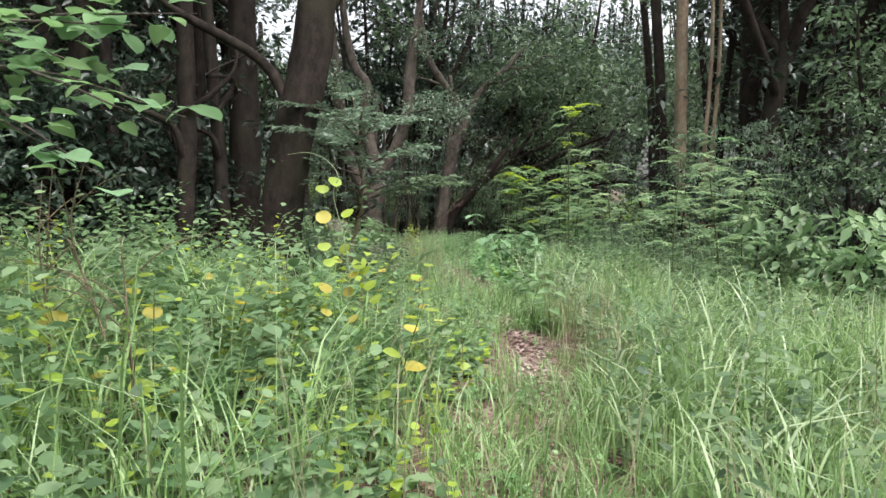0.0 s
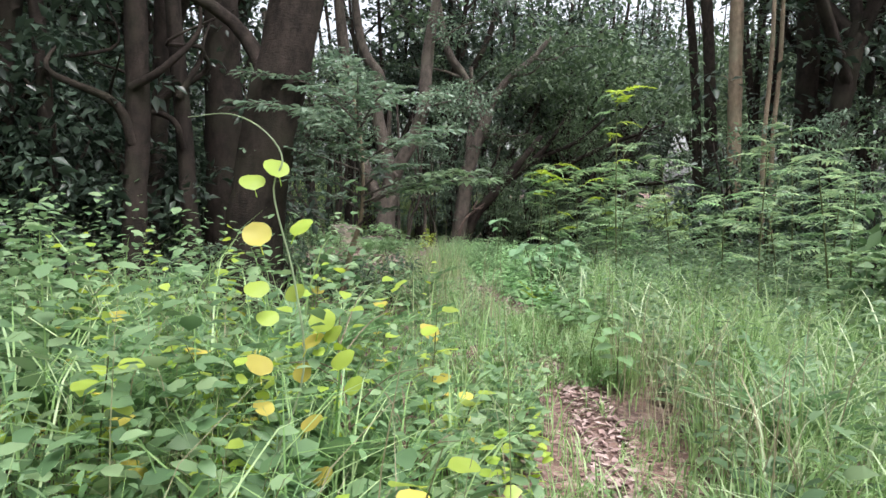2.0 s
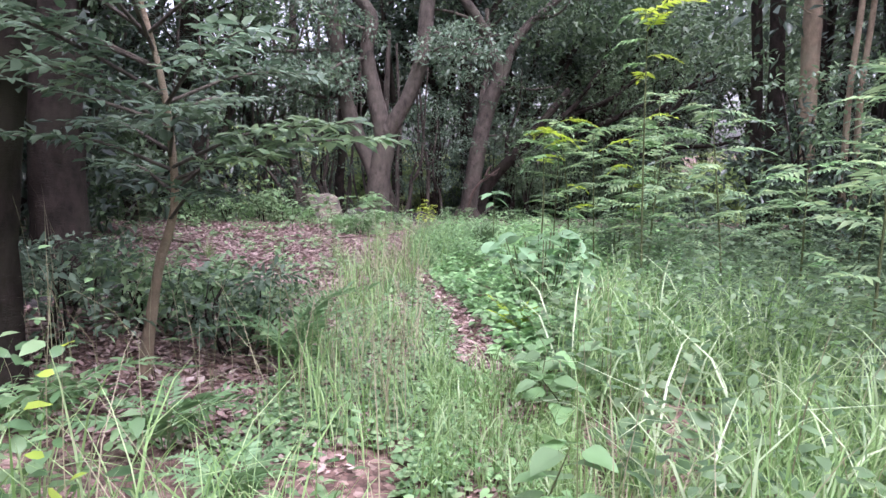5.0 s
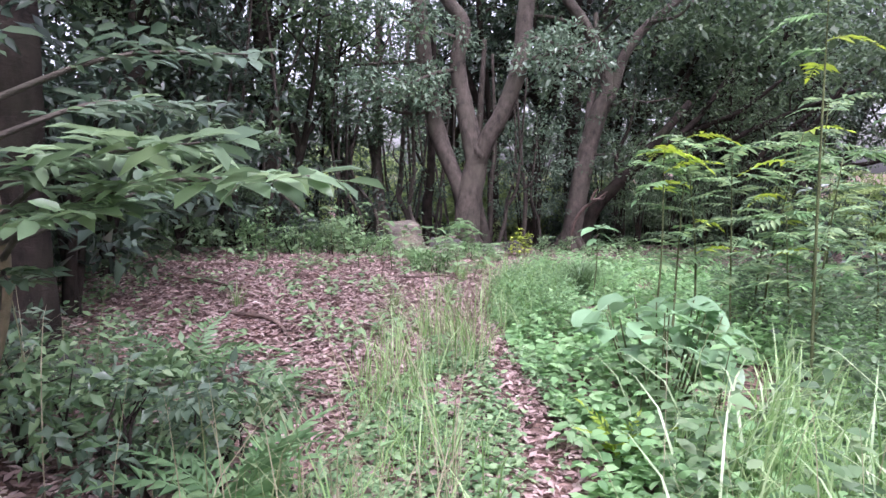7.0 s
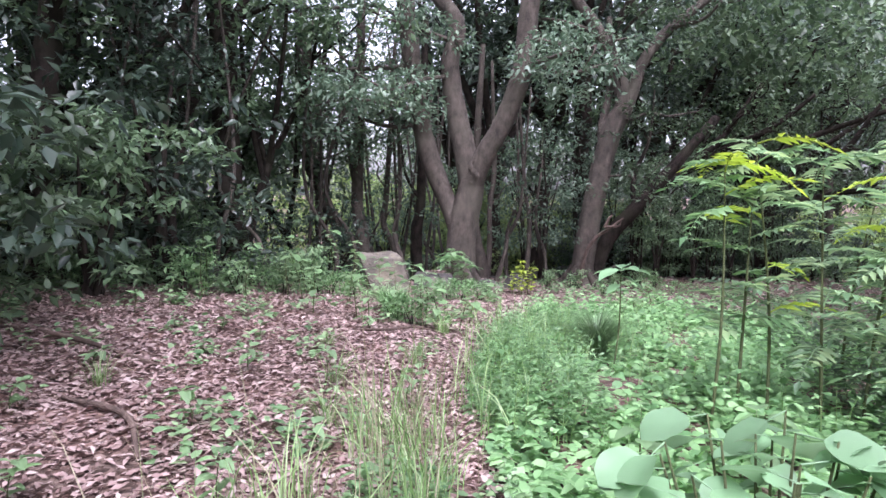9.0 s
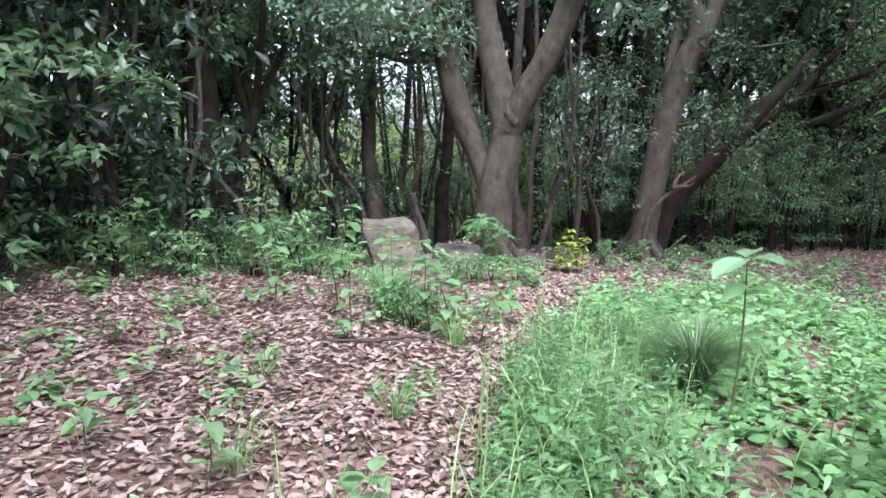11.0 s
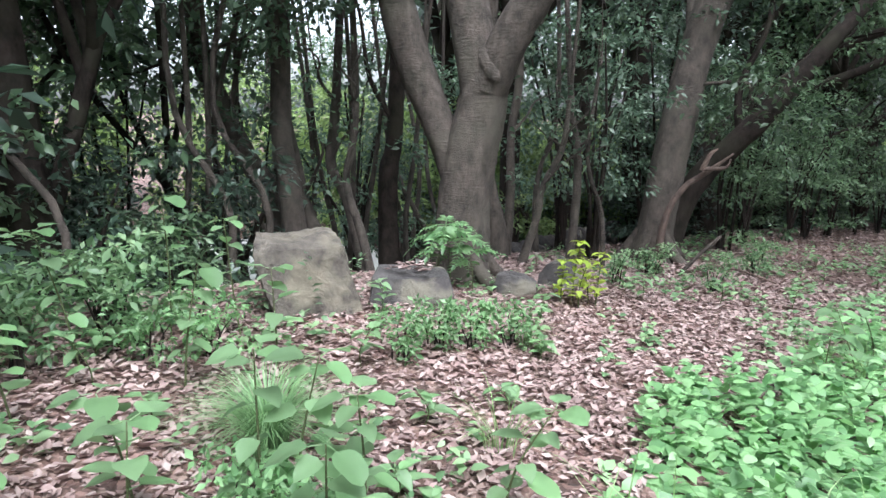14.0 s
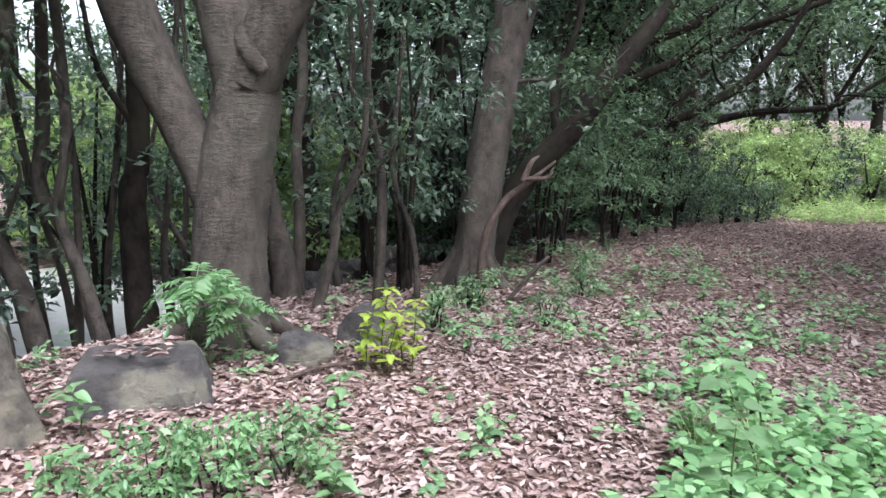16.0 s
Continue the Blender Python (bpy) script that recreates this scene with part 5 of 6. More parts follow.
yellow_vine()
for x, y in choose(22, -2.4, 0.25, 3.0, 6.6, lambda x, y: x < path_x(y) - 0.55, 0.26):
    stemmed("round_leaf_shoot", "low climbing shoot with round lime leaves", "vine", x, y, R.uniform(0.45, 0.9), 0.005, [ROUND_LEAF[1], ROUND_LEAF[1], ROUND_LEAF[0]], 11, 0.3, M_STEM, (R.normal(0, 0.2), R.normal(0, 0.2)), (-20, 50), (0.8, 1.25), "round-leaved shoots")
# big overhanging round-leaved branch at the very start
single = thing("overhanging_branch_tree", -3.1, 3.5, None, "young tree with round pale leaves hanging over the thicket", "tree")
part("trunk", tube(Shape(), [(0, 0, -0.1, 0.05), (0.05, 0, 1.0, 0.045), (0.2, -0.1, 2.2, 0.035), (0.6, -0.2, 3.2, 0.02)], 14, 8, 0.05), M_BARK, single, round_faces=True)
for k in range(8):
    e = np.array([R.uniform(1.2, 2.2), R.uniform(-0.9, 0.0), R.uniform(1.2, 2.1)])
    b = [(0.18, -0.05, 1.4 + 0.1 * k, 0.014), (*(e * 0.5 + np.array([0.1, -0.05, 1.0])), 0.009), (*e, 0.003)]
    bo = part("branch", tube(Shape(), b, 9, 5, 0.04), M_BARK, single, round_faces=True)
    q = curve([c[:3] for c in b], 24)[6:]
    for i in range(22):
        a = q[min(len(q) - 1, int(i * 0.82))] + R.normal(0, 0.05, 3)
        part("leaf", [BIG_LEAF[0], NETTLE_LEAF[1], NETTLE_LEAF[0]][i % 3], None, bo, m=pose(*a, R.uniform(-25, 20), R.uniform(-20, 20), R.uniform(0, 360)) @ Matrix.Scale(R.uniform(0.55, 0.75) * (1 if i % 3 == 0 else 1.3), 4))

# dead weed stalks standing in the thicket


def dead_stalk(x, y, h):
    ob = thing("dead_weed_stalk", x, y, None, "dry grey-brown branching weed stalk in the thicket", "dead plant", "dead weed stalks")
    main_line = [(0, 0, -0.05, 0.007), (0.03, 0, 0.4 * h, 0.006), (R.normal(0, 0.04), 0.02, 0.75 * h, 0.004), (R.normal(0.04, 0.06), 0.02, h, 0.002)]
    part("stem", tube(Shape(), main_line, 12, 6, 0.04), M_BARK_PALE, ob, round_faces=True)
    p = curve([q[:3] for q in main_line], 30)
    for k in range(7):
        a = p[10 + 2 * k]
        th = R.uniform(0, 6.283)
        d = np.array([math.cos(th), math.sin(th), R.uniform(0.5, 1.1)]) * R.uniform(0.14, 0.34)
        part("twig", tube(Shape(), [(*a, 0.0035), (*(a + d * 0.6), 0.0025), (*(a + d * np.array([1.2, 1.2, 0.8])), 0.001)], 7, 4, 0.04), M_BARK_PALE, ob, round_faces=True)


for x, y, h in ((-1.55, 3.05, 1.45), (-1.95, 3.3, 1.3), (-1.3, 2.75, 1.1), (-2.3, 3.9, 1.4), (-0.55, 4.7, 0.8), (-0.3, 4.4, 0.6)):
    dead_stalk(x, y, h)

# cluster of large round leaves beside the path
ob = thing("broadleaf_clump", 1.14, 11.1, None, "clump of large rounded pale green leaves on tall stems", "plant")
for k in range(19):
    th, rr = R.uniform(0, 6.283), 0.40 * math.sqrt(R.uniform(0, 1))
    h = 0.86 - 0.35 * rr - R.uniform(0, 0.14)
    e = (rr * math.cos(th), rr * math.sin(th), h)
    part("stem", tube(Shape(), [(0.3 * e[0], 0.3 * e[1], -0.03, 0.008), (0.7 * e[0], 0.7 * e[1], h * 0.5, 0.007), (*e, 0.004)], 8, 5, 0.03), M_STEM, ob, round_faces=True)
    for j in range(4):
        part("leaf", BIG_LEAF[j % 2], None, ob, m=pose(e[0], e[1], h - 0.09 * j, 0, 0, R.uniform(0, 360)) @ pose(0, 0, 0, R.uniform(-35, 10), R.uniform(-20, 20), 0) @ Matrix.Scale(R.uniform(0.65, 1.0), 4))
# lone whorled plant in the carpet
stemmed("whorled_plant", "single tall stem with a whorl of large pale leaves", "plant", 0.61, 14.82, 0.88, 0.009, [blade_leaf(0.26, 0.145, M_BROAD, 0.12, 0.12, 1.0), blade_leaf(0.22, 0.125, M_BROAD, 0.12, 0.12, 1.0)], 3, 0.78, M_STEM, (0.05, 0.0), (-30, 5), (0.85, 1.05), "", 5, whorl_tilt=(-14, 16))
# nettle-like plants at the path
for x, y, h in ((0.98, 8.35, 0.42), (1.12, 8.2, 0.34), (1.3, 8.6, 0.4), (1.0, 8.75, 0.3), (0.95, 7.0, 0.5), (1.05, 6.6, 0.45), (1.25, 9.9, 0.55), (1.0, 10.6, 0.5), (1.45, 10.6, 0.6), (0.95, 10.9, 0.45), (0.75, 12.2, 0.45), (1.3, 12.2, 0.5)):
    stemmed("nettle_plant", "upright plant with broad toothed light green leaves", "plant", x, y, h, 0.006, NETTLE_LEAF if y < 9 else [NETTLE_LEAF[1], YOUNG_LEAF[1]], 9, 0.35, M_STEM, (R.normal(0, 0.05), R.normal(0, 0.05)), (-15, 25), (0.8, 1.2), "nettle-like plants", 3)
for x, y, s in ((-0.72, 7.6, 1.1), (-1.4, 7.7, 1.2), (-0.25, 7.2, 0.9), (-1.65, 10.2, 1.15), (-1.1, 10.0, 0.9), (-0.5, 4.6, 1.1), (-0.9, 5.2, 1.2), (-1.5, 4.7, 1.2), (-2.0, 5.3, 1.2), (-0.55, 3.6, 1.0), (-2.3, 6.2, 1.3), (-1.3, 3.4, 1.1), (1.7, 5.4, 1.0)):
    fern(x, y, s * (1.5 if y < 7 else 1.0), 9 if y < 7 else 7, 50 if y < 7 else 30)
fern(-0.5, 8.8, 1.3, 9, 48)
fern(0.9, 10.2, 0.75, 6, 55, PINNATE_LIME, "small bright yellow-green fern beside the path")


def sapling(x, y, h, n, mats=PINNATE, label="young sapling with feathery compound leaves", low=0.35):
    ob = stemmed("compound_leaf_sapling", label, "sapling", x, y, h, 0.012, mats, n, low, M_STEM, (R.normal(0, 0.15), R.normal(0, 0.12)), (-14, 22), (0.85, 1.25), "compound-leaved saplings", 3, "compound_leaf")
    return ob


sapling(3.4, 8.3, 1.9, 16)
sapling(3.9, 8.9, 1.7, 14)
sapling(2.72, 13.9, 2.3, 20)
for x, y in choose(13, 2.3, 6.2, 9.0, 16.2, lambda x, y: x > 2.9 - 0.07 * (y - 9), 0.55):
    sapling(x, y, R.uniform(0.9, 2.1), int(R.integers(9, 15)), PINNATE if R.uniform() < 0.85 else PINNATE + PINNATE_LIME)
for x, y in choose(4, 2.0, 3.4, 12.3, 15.2, lambda x, y: x > 2.0, 0.45):
    sapling(x, y, R.uniform(1.2, 2.0), int(R.integers(12, 17)), PINNATE + PINNATE_SOFT)
sapling(1.4, 13.45, 1.75, 12, PINNATE + PINNATE_SOFT)
sapling(1.95, 13.6, 1.8, 18, PINNATE)
sapling(2.15, 11.6, 2.8, 6, PINNATE_LIME + PINNATE_SOFT, low=0.82)
sapling(4.68, 11.8, 2.5, 16, PINNATE + PINNATE_SOFT)
sapling(4.2, 9.95, 1.6, 14, PINNATE + PINNATE_SOFT)
sapling(1.62, 13.6, 1.9, 13, PINNATE + PINNATE_LIME)
sapling(2.26, 13.85, 2.0, 14, PINNATE + PINNATE_LIME)
sapling(1.22, 13.25, 1.72, 5, PINNATE_LIME + PINNATE_SOFT, low=0.8)
sapling(3.3, 10.85, 1.5, 13, PINNATE + PINNATE_SOFT)
# young glossy evergreen beside the pocket of litter


def leaf_spray(shape, line, leaf, step=0.055, reach=0.2):
    """Flat sprays of leaves along a branch: side twigs to both sides, with leaves in two rows on each."""
    p = curve(line, 60)
    ln = np.linalg.norm(np.diff(p, axis=0), axis=1).sum()
    k = int(ln * 0.72 / step)
    pos, ahead = [], []
    for i in range(k):
        f = 0.28 + 0.72 * (i + 0.5) / k
        j = min(58, int(f * 59))
        a, t = p[j], unit(p[j + 1] - p[j])
        side = unit(np.cross(t, [0, 0, 1.0])) * (1 if i % 2 else -1)
        d = unit(0.75 * t + side * R.uniform(0.6, 1.1) + R.normal(0, 0.14, 3))
        m = reach * R.uniform(0.5, 1.15) * (1.15 - 0.6 * f)
        tube(shape, [(*a, 0.003), (*(a + d * m), 0.0012)], 3, 3, 0)
        n = int(m / 0.026)
        for q in range(n + 1):
            pos.append(a + d * m * (q + 0.6) / (n + 0.6))
            sd = np.cross(d, [0, 0, 1.0]) * (1 if q % 2 else -1)
            ahead.append(d * (0.7 if q < n else 2.0) + sd * 0.8 + R.normal(0, 0.22, 3) - np.array([0, 0, 0.12]))
    pos, ahead = np.array(pos), np.array(ahead)
    ln = leaf * R.uniform(0.7, 1.25, len(pos))
    return scatter(shape, OVAL_V, OVAL_T, pos, ahead, np.array([0, 0, 1.0]) + R.normal(0, 0.28, pos.shape), ln, ln * 0.46)


ob = thing("glossy_young_tree", -1.2, 8.35, None, "young glossy-leaved evergreen tree with a pale crooked stem", "tree")
part("trunk", tube(Shape(), [(-0.02, 0, -0.08, 0.038), (0.03, 0, 0.25, 0.033), (0.11, 0, 0.62, 0.027), (0.22, 0, 1.0, 0.022), (0.24, -0.12, 1.6, 0.016), (0.16, -0.3, 2.3, 0.009)], 22, 10, 0.05), M_BARK_PALE, ob, round_faces=True)
REACH = [(1.44, -0.45, 1.24), (1.30, -0.60, 1.30), (0.92, -0.45, 1.16), (0.69, -1.5, 1.90), (0.16, -1.9, 1.70), (-0.40, -1.4, 1.80), (1.10, -1.15, 1.62), (0.30, -1.3, 1.50), (-0.70, -0.5, 1.5), (-0.6, 0.5, 1.35), (0.3, 0.85, 1.5), (0.95, 0.25, 1.6),
         (0.85, 0.5, 1.2), (-0.25, -0.7, 1.25), (-0.65, -0.9, 2.1), (0.2, -0.9, 2.2), (1.0, -0.6, 1.95), (-0.2, 0.3, 2.1), (-0.3, 0.25, 1.1), (0.6, -0.35, 0.98), (-0.45, -0.25, 1.75), (0.75, -1.0, 1.35), (0.45, -1.7, 1.95), (-0.1, -1.1, 1.95)]
for k, e in enumerate(REACH):
    e = np.array(e) + np.array([0, 0, 0.06])
    up = np.clip(e[2] - 0.12 - 0.06 * np.hypot(e[0], e[1]), 0.8, 2.2)
    st = np.array([np.interp(up, [0.62, 1.0, 1.6, 2.3], [0.11, 0.22, 0.24, 0.16]), np.interp(up, [1.0, 1.6, 2.3], [0.0, -0.12, -0.3]), up])
    b = [(*st, 0.011), (*(st + (e - st) * 0.5 + np.array([0, 0, 0.07])), 0.008), (*e, 0.002)]
    bo = part("branch", tube(Shape(), b, 10, 5, 0.04), M_BARK, ob, round_faces=True)
    line = [q[:3] for q in b]
    part("foliage", leaf_spray(Shape(), line, 0.09 if k < 2 else 0.08, 0.042), M_GLOSS if k < 3 else M_LAUREL, bo)
    p = curve(line, 30)[10:]
    for i in range(14 if k < 2 else 4):
        a = p[min(19, int(i * (1.45 if k < 2 else 4.5)))]
        th = math.degrees(math.atan2(e[1] - st[1], e[0] - st[0])) - 90 + (50 if i % 2 else -50) * R.uniform(0.5, 1.2)
        part("leaf", GLOSS_LEAF[i % 2], None, bo, m=pose(*a, R.uniform(-10, 25), R.uniform(-25, 25), th) @ Matrix.Scale(R.uniform(0.95, 1.3), 4))

# bright plants by the old tree
for k, (x, y, h) in enumerate(((-0.98, 20.15, 0.58), (-0.84, 20.25, 0.5), (-0.92, 20.02, 0.42), (-0.78, 20.1, 0.46), (-1.08, 20.08, 0.4))):
    stemmed("lime_seedling_tree", "small shrub with yellow-green oval leaves", "shrub", x, y, h, 0.006, SMALL_LEAF, 18, 0.25, M_STEM, (R.normal(0, 0.12), R.normal(0, 0.1)), (-20, 40), (0.9, 1.35), "lime shrubs", 3)
for k, (dx, dy, h) in enumerate(((0, 0, 0.62), (0.18, 0.1, 0.5), (-0.12, 0.05, 0.55))):
    stemmed("compound_leaf_sapling", "low sapling with soft light green compound leaves", "sapling", -2.05 + dx, 19.9 + dy, h, 0.006, PINNATE_SOFT, 6, 0.6, M_STEM, (R.normal(0, 0.05), R.normal(0, 0.05)), (-25, 10), (0.7, 0.95), "compound-leaved saplings", 4, "compound_leaf")

# leafy seedlings that stand singly in the litter
for x, y in choose(75, -5.5, 4.5, 10.0, 26.0, lambda x, y: behind(x, y) < 0.2 and (x < edge_x(y) or y > 20.5) and abs(x - np.interp(y, [10, 12, 14, 16, 17], [0.3, 0.0, -0.6, -0.7, -0.7])) > 0.3, 0.38):
    stemmed("leafy_seedling", "small green broadleaf seedling in the leaf litter", "seedling", x, y, R.uniform(0.10, 0.28), 0.004, YOUNG_LEAF, int(R.integers(5, 10)), 0.35, M_STEM, (R.normal(0, 0.04), R.normal(0, 0.04)), (-10, 35), (0.8, 1.3), "seedlings in the litter", 3)
YOUNG = [evergreen("young_green_shrub", "young light green broadleaf shrub at the wood's edge", 0.75, 0.55, 24, 17, 0.105, M_HERB, 41, "shrub", 5, "young shrubs"),
         evergreen("young_green_shrub", "young light green broadleaf shrub at the wood's edge", 0.6, 0.5, 24, 17, 0.095, M_PALE, 42, "shrub", 5, "young shrubs")]
spots = [(-3.7, 17.6), (-3.3, 17.9), (-4.2, 17.2), (-4.0, 16.4), (-4.7, 16.6), (-5.2, 16.2), (-3.1, 17.2), (-1.5, 15.65), (-1.75, 15.8), (-2.9, 17.45), (-1.55, 18.3), (-1.3, 18.5), (-1.75, 18.2), (-5.6, 15.6), (-3.5, 16.7), (-1.9, 17.9), (-0.2, 22.2), (0.4, 21.6), (-0.6, 21.2), (1.4, 24.6), (1.0, 22.9)]
near = [q for q in spots if (q[1] > 17.0 and q[0] > -3.4) or (q[1] < 15.9 and q[0] > -2)]
spread_copies(YOUNG, [q for q in spots if q not in near] + [(-3.9, 17.0), (-4.5, 16.0), (-5.0, 16.9), (-6.0, 15.9), (-6.3, 15.0), (-5.4, 15.1), (-6.9, 14.4), (-3.4, 17.3)], (0.6, 0.95))
for x, y in ((4.3, 7.7), (4.8, 8.3), (4.0, 8.5), (5.2, 7.8)):
    copy_thing(YOUNG[0], pose(x, y, float(ground_z(x, y)), 0, 0, 70 * x) @ Matrix.Scale(1.7 / YOUNG[0].scale[0], 4))
LOW = [evergreen("low_dark_shrub", "low dark green shrub in the shade beside the litter", 0.55, 0.5, 26, 18, 0.075, M_LAUREL, 43, "shrub", 6, "low shade shrubs"),
       evergreen("low_dark_shrub", "low dark green shrub in the shade beside the litter", 0.45, 0.5, 26, 18, 0.07, M_HERB, 44, "shrub", 6, "low shade shrubs")]
spread_copies(LOW, [(-0.95, 8.85), (-1.5, 8.85), (-1.75, 8.4), (-0.8, 9.2), (-2.1, 9.1), (-1.3, 9.2), (-2.3, 8.6)], (0.85, 1.15))
for x, y in near:
    copy_thing(YOUNG[int(x * 10) % 2], pose(x, y, float(ground_z(x, y)), 0, 0, 90 * x) @ Matrix.Scale(0.5, 4) @ Matrix.Scale(1 / YOUNG[int(x * 10) % 2].scale[0], 4))


for x, y, h in ((-1.35, 15.7, 0.45), (-1.15, 15.5, 0.36), (-1.6, 15.95, 0.5), (-0.98, 15.65, 0.3), (-1.9, 15.5, 0.4), (-1.0, 16.3, 0.35), (-2.6, 15.6, 0.4), (-3.0, 16.2, 0.5), (-2.7, 16.9, 0.5), (-3.3, 16.9, 0.6), (-3.6, 15.9, 0.55), (-4.1, 15.8, 0.6), (-2.9, 17.8, 0.6), (-3.2, 17.5, 0.7), (0.9, 18.6, 0.4), (0.6, 18.3, 0.35), (1.1, 19.1, 0.4), (-1.75, 15.95, 0.5), (-1.45, 16.1, 0.45), (-2.2, 15.9, 0.4), (-3.3, 16.4, 0.6), (-4.4, 16.3, 0.7), (-2.5, 17.5, 0.45)):
    stemmed("broadleaf_seedling", "leggy seedling with broad soft green leaves", "seedling", x, y, h * 1.25, 0.006, [NETTLE_LEAF[1], NETTLE_LEAF[1], BROAD_YOUNG], 10, 0.3, M_STEM, (R.normal(0, 0.1), R.normal(0, 0.1)), (-25, 25), (0.7, 1.1), "broad-leaved seedlings", 3)


def sedge(x, y, n, h, label):
    ob = thing("sedge_tuft", x, y, None, label, "grass tuft")
    th, rr = R.uniform(0, 6.283, n), R.uniform(0, 0.07, n)
    roots = np.stack([rr * np.cos(th), rr * np.sin(th), 0 * th - 0.01], -1)
    part("blade_tuft", blades(Shape(), roots, R.uniform(0.5, 1.0, n) * h, R.uniform(0.35, 1.15, n), R.uniform(0.003, 0.006, n), th + R.normal(0, 0.3, n)), M_SEDGE if n > 300 else M_GRASS, ob)


sedge(0.46, 15.3, 1200, 0.74, "rounded tussock of fine dark green sedge")
sedge(-2.02, 16.5, 760, 0.55, "rounded tussock of fine dark green sedge")
for x, y, n, h in ((-1.07, 15.35, 60, 0.5), (-0.95, 14.0, 50, 0.4), (-1.3, 13.2, 40, 0.45), (-1.8, 14.2, 40, 0.3), (-1.2, 18.6, 40, 0.35), (0.75, 19.1, 60, 0.5), (1.0, 18.9, 40, 0.5), (-2.6, 12.4, 40, 0.35), (-1.1, 16.9, 50, 0.45), (-1.0, 12.4, 60, 0.45)):
    sedge(x, y, n, h, "thin upright tuft of green grass in the litter")

# ---- stones and dead wood ----


def boulder(name, label, x, y, z, size, turn, seed, mat, tilt=0, taper=0.25, rough=0.05, roll=0):
    """A broken angular stone: a skewed block with chipped edges and a rough face."""
    rr = np.random.default_rng(seed)
    bm = bmesh.new()
    bmesh.ops.create_cube(bm, size=2.0)
    bmesh.ops.subdivide_edges(bm, edges=bm.edges[:], cuts=25, use_grid_fill=True)
    corner = {(a, b, c): Vector(rr.uniform(-0.34, 0.34, 3)) for a in (-1, 1) for b in (-1, 1) for c in (-1, 1)}
    planes = [(Vector(unit(rr.standard_normal(3) + np.array([0, -0.3, 0.4]))), rr.uniform(0.78, 1.05)) for _ in range(14)]
    for v in bm.verts:
        p = v.co.copy()
        q = Vector((0, 0, 0))
        for (a, b, c), d in corner.items():
            q += d * ((1 + a * p.x) * (1 + b * p.y) * (1 + c * p.z) / 8)
        k = 1 - taper * (p.z + 1) / 2
        p = Vector((p.x * k, p.y * k, p.z)) + q
        for nrm, d in planes:
            e = p.dot(nrm) - d
            if e > 0:
                p -= nrm * e * 0.95
        p += p.normalized() * (noise.noise(p * 1.7 + Vector((seed, 0, 0))) * rough * 1.4 + noise.noise(p * 5 + Vector((seed, 3, 0))) * rough * 0.8 + abs(noise.noise(p * 11)) * rough * 0.5)
        v.co = Vector((p.x * size[0], p.y * size[1], p.z * size[2]))
    me = bpy.data.meshes.new(name)
    bm.to_mesh(me)
    bm.free()
    me.materials.append(mat)
    ob = new(name, me)
    ob.matrix_basis = pose(x, y, z, tilt, roll, turn)
    return tagged(ob, label, "boulder")


def slab(name, label, corners, mat, seed, rough):
    """A broken block of stone given by its eight corners (bottom ring, then top ring), its edges chipped and faces pitted."""
    c = np.array(corners, float)
    mid = c.mean(0)
    bm = bmesh.new()
    bmesh.ops.create_cube(bm, size=2.0)
    bmesh.ops.subdivide_edges(bm, edges=bm.edges[:], cuts=29, use_grid_fill=True)
    order = ((-1, -1, -1), (1, -1, -1), (1, 1, -1), (-1, 1, -1), (-1, -1, 1), (1, -1, 1), (1, 1, 1), (-1, 1, 1))
    for v in bm.verts:
        p = v.co.copy()
        e = sorted((abs(p.x), abs(p.y), abs(p.z)))
        w = [(1 + a * p.x) * (1 + b * p.y) * (1 + d * p.z) / 8 for a, b, d in order]
        q = Vector((np.array(w)[:, None] * c).sum(0) - mid)
        n1, n2, n3 = (noise.noise(q * f + Vector((seed, f, 0))) for f in (2.6, 7.0, 19.0))
        worn = max(0.0, e[1] - 0.72) * (0.16 + 0.14 * n2)
        ledge = 0.2 * rough * math.floor(2.2 * noise.noise(q * 3.3 + Vector((0, seed, 5))))
        v.co = q * (1 - worn) + q.normalized() * (rough * n1 + 0.55 * rough * n2 + 0.25 * rough * n3 + ledge)
    me = bpy.data.meshes.new(name)
    bm.to_mesh(me)
    bm.free()
    me.materials.append(mat)
    ob = new(name, me)
    ob.matrix_basis = pose(*mid)
    return tagged(ob, label, "boulder")


slab("upright_boulder", "large angular grey-brown boulder leaning over in the litter",
     [(-2.82, 18.18, -0.08), (-2.36, 18.74, -0.10), (-2.75, 19.15, -0.10), (-3.15, 18.75, -0.08), (-3.06, 18.2, 0.56), (-2.54, 18.68, 0.58), (-2.85, 19.1, 0.62), (-3.26, 18.62, 0.66)], M_STONE, 5, 0.04)
slab("flat_boulder", "low dark boulder with fallen leaves on its flat top",
     [(-2.48, 18.86, -0.15), (-1.80, 19.26, -0.18), (-2.0, 19.80, -0.18), (-2.62, 19.5, -0.15), (-2.46, 18.98, 0.25), (-1.92, 19.36, 0.22), (-2.04, 19.68, 0.25), (-2.56, 19.4, 0.28)], M_STONE_DARK, 9, 0.035)
boulder("small_boulder", "small grey stone half sunk in the litter", -1.52, 20.28, -0.10, (0.24, 0.18, 0.17), 20, 12, M_STONE_DARK)
boulder("small_boulder", "small grey stone half sunk in the litter", -1.12, 20.75, -0.10, (0.2, 0.18, 0.22), 60, 14, M_STONE_DARK)
boulder("small_boulder", "small dark stone at the foot of the thicket", -2.5, 9.5, 0.28, (0.24, 0.2, 0.17), 60, 15, M_STONE_DARK)
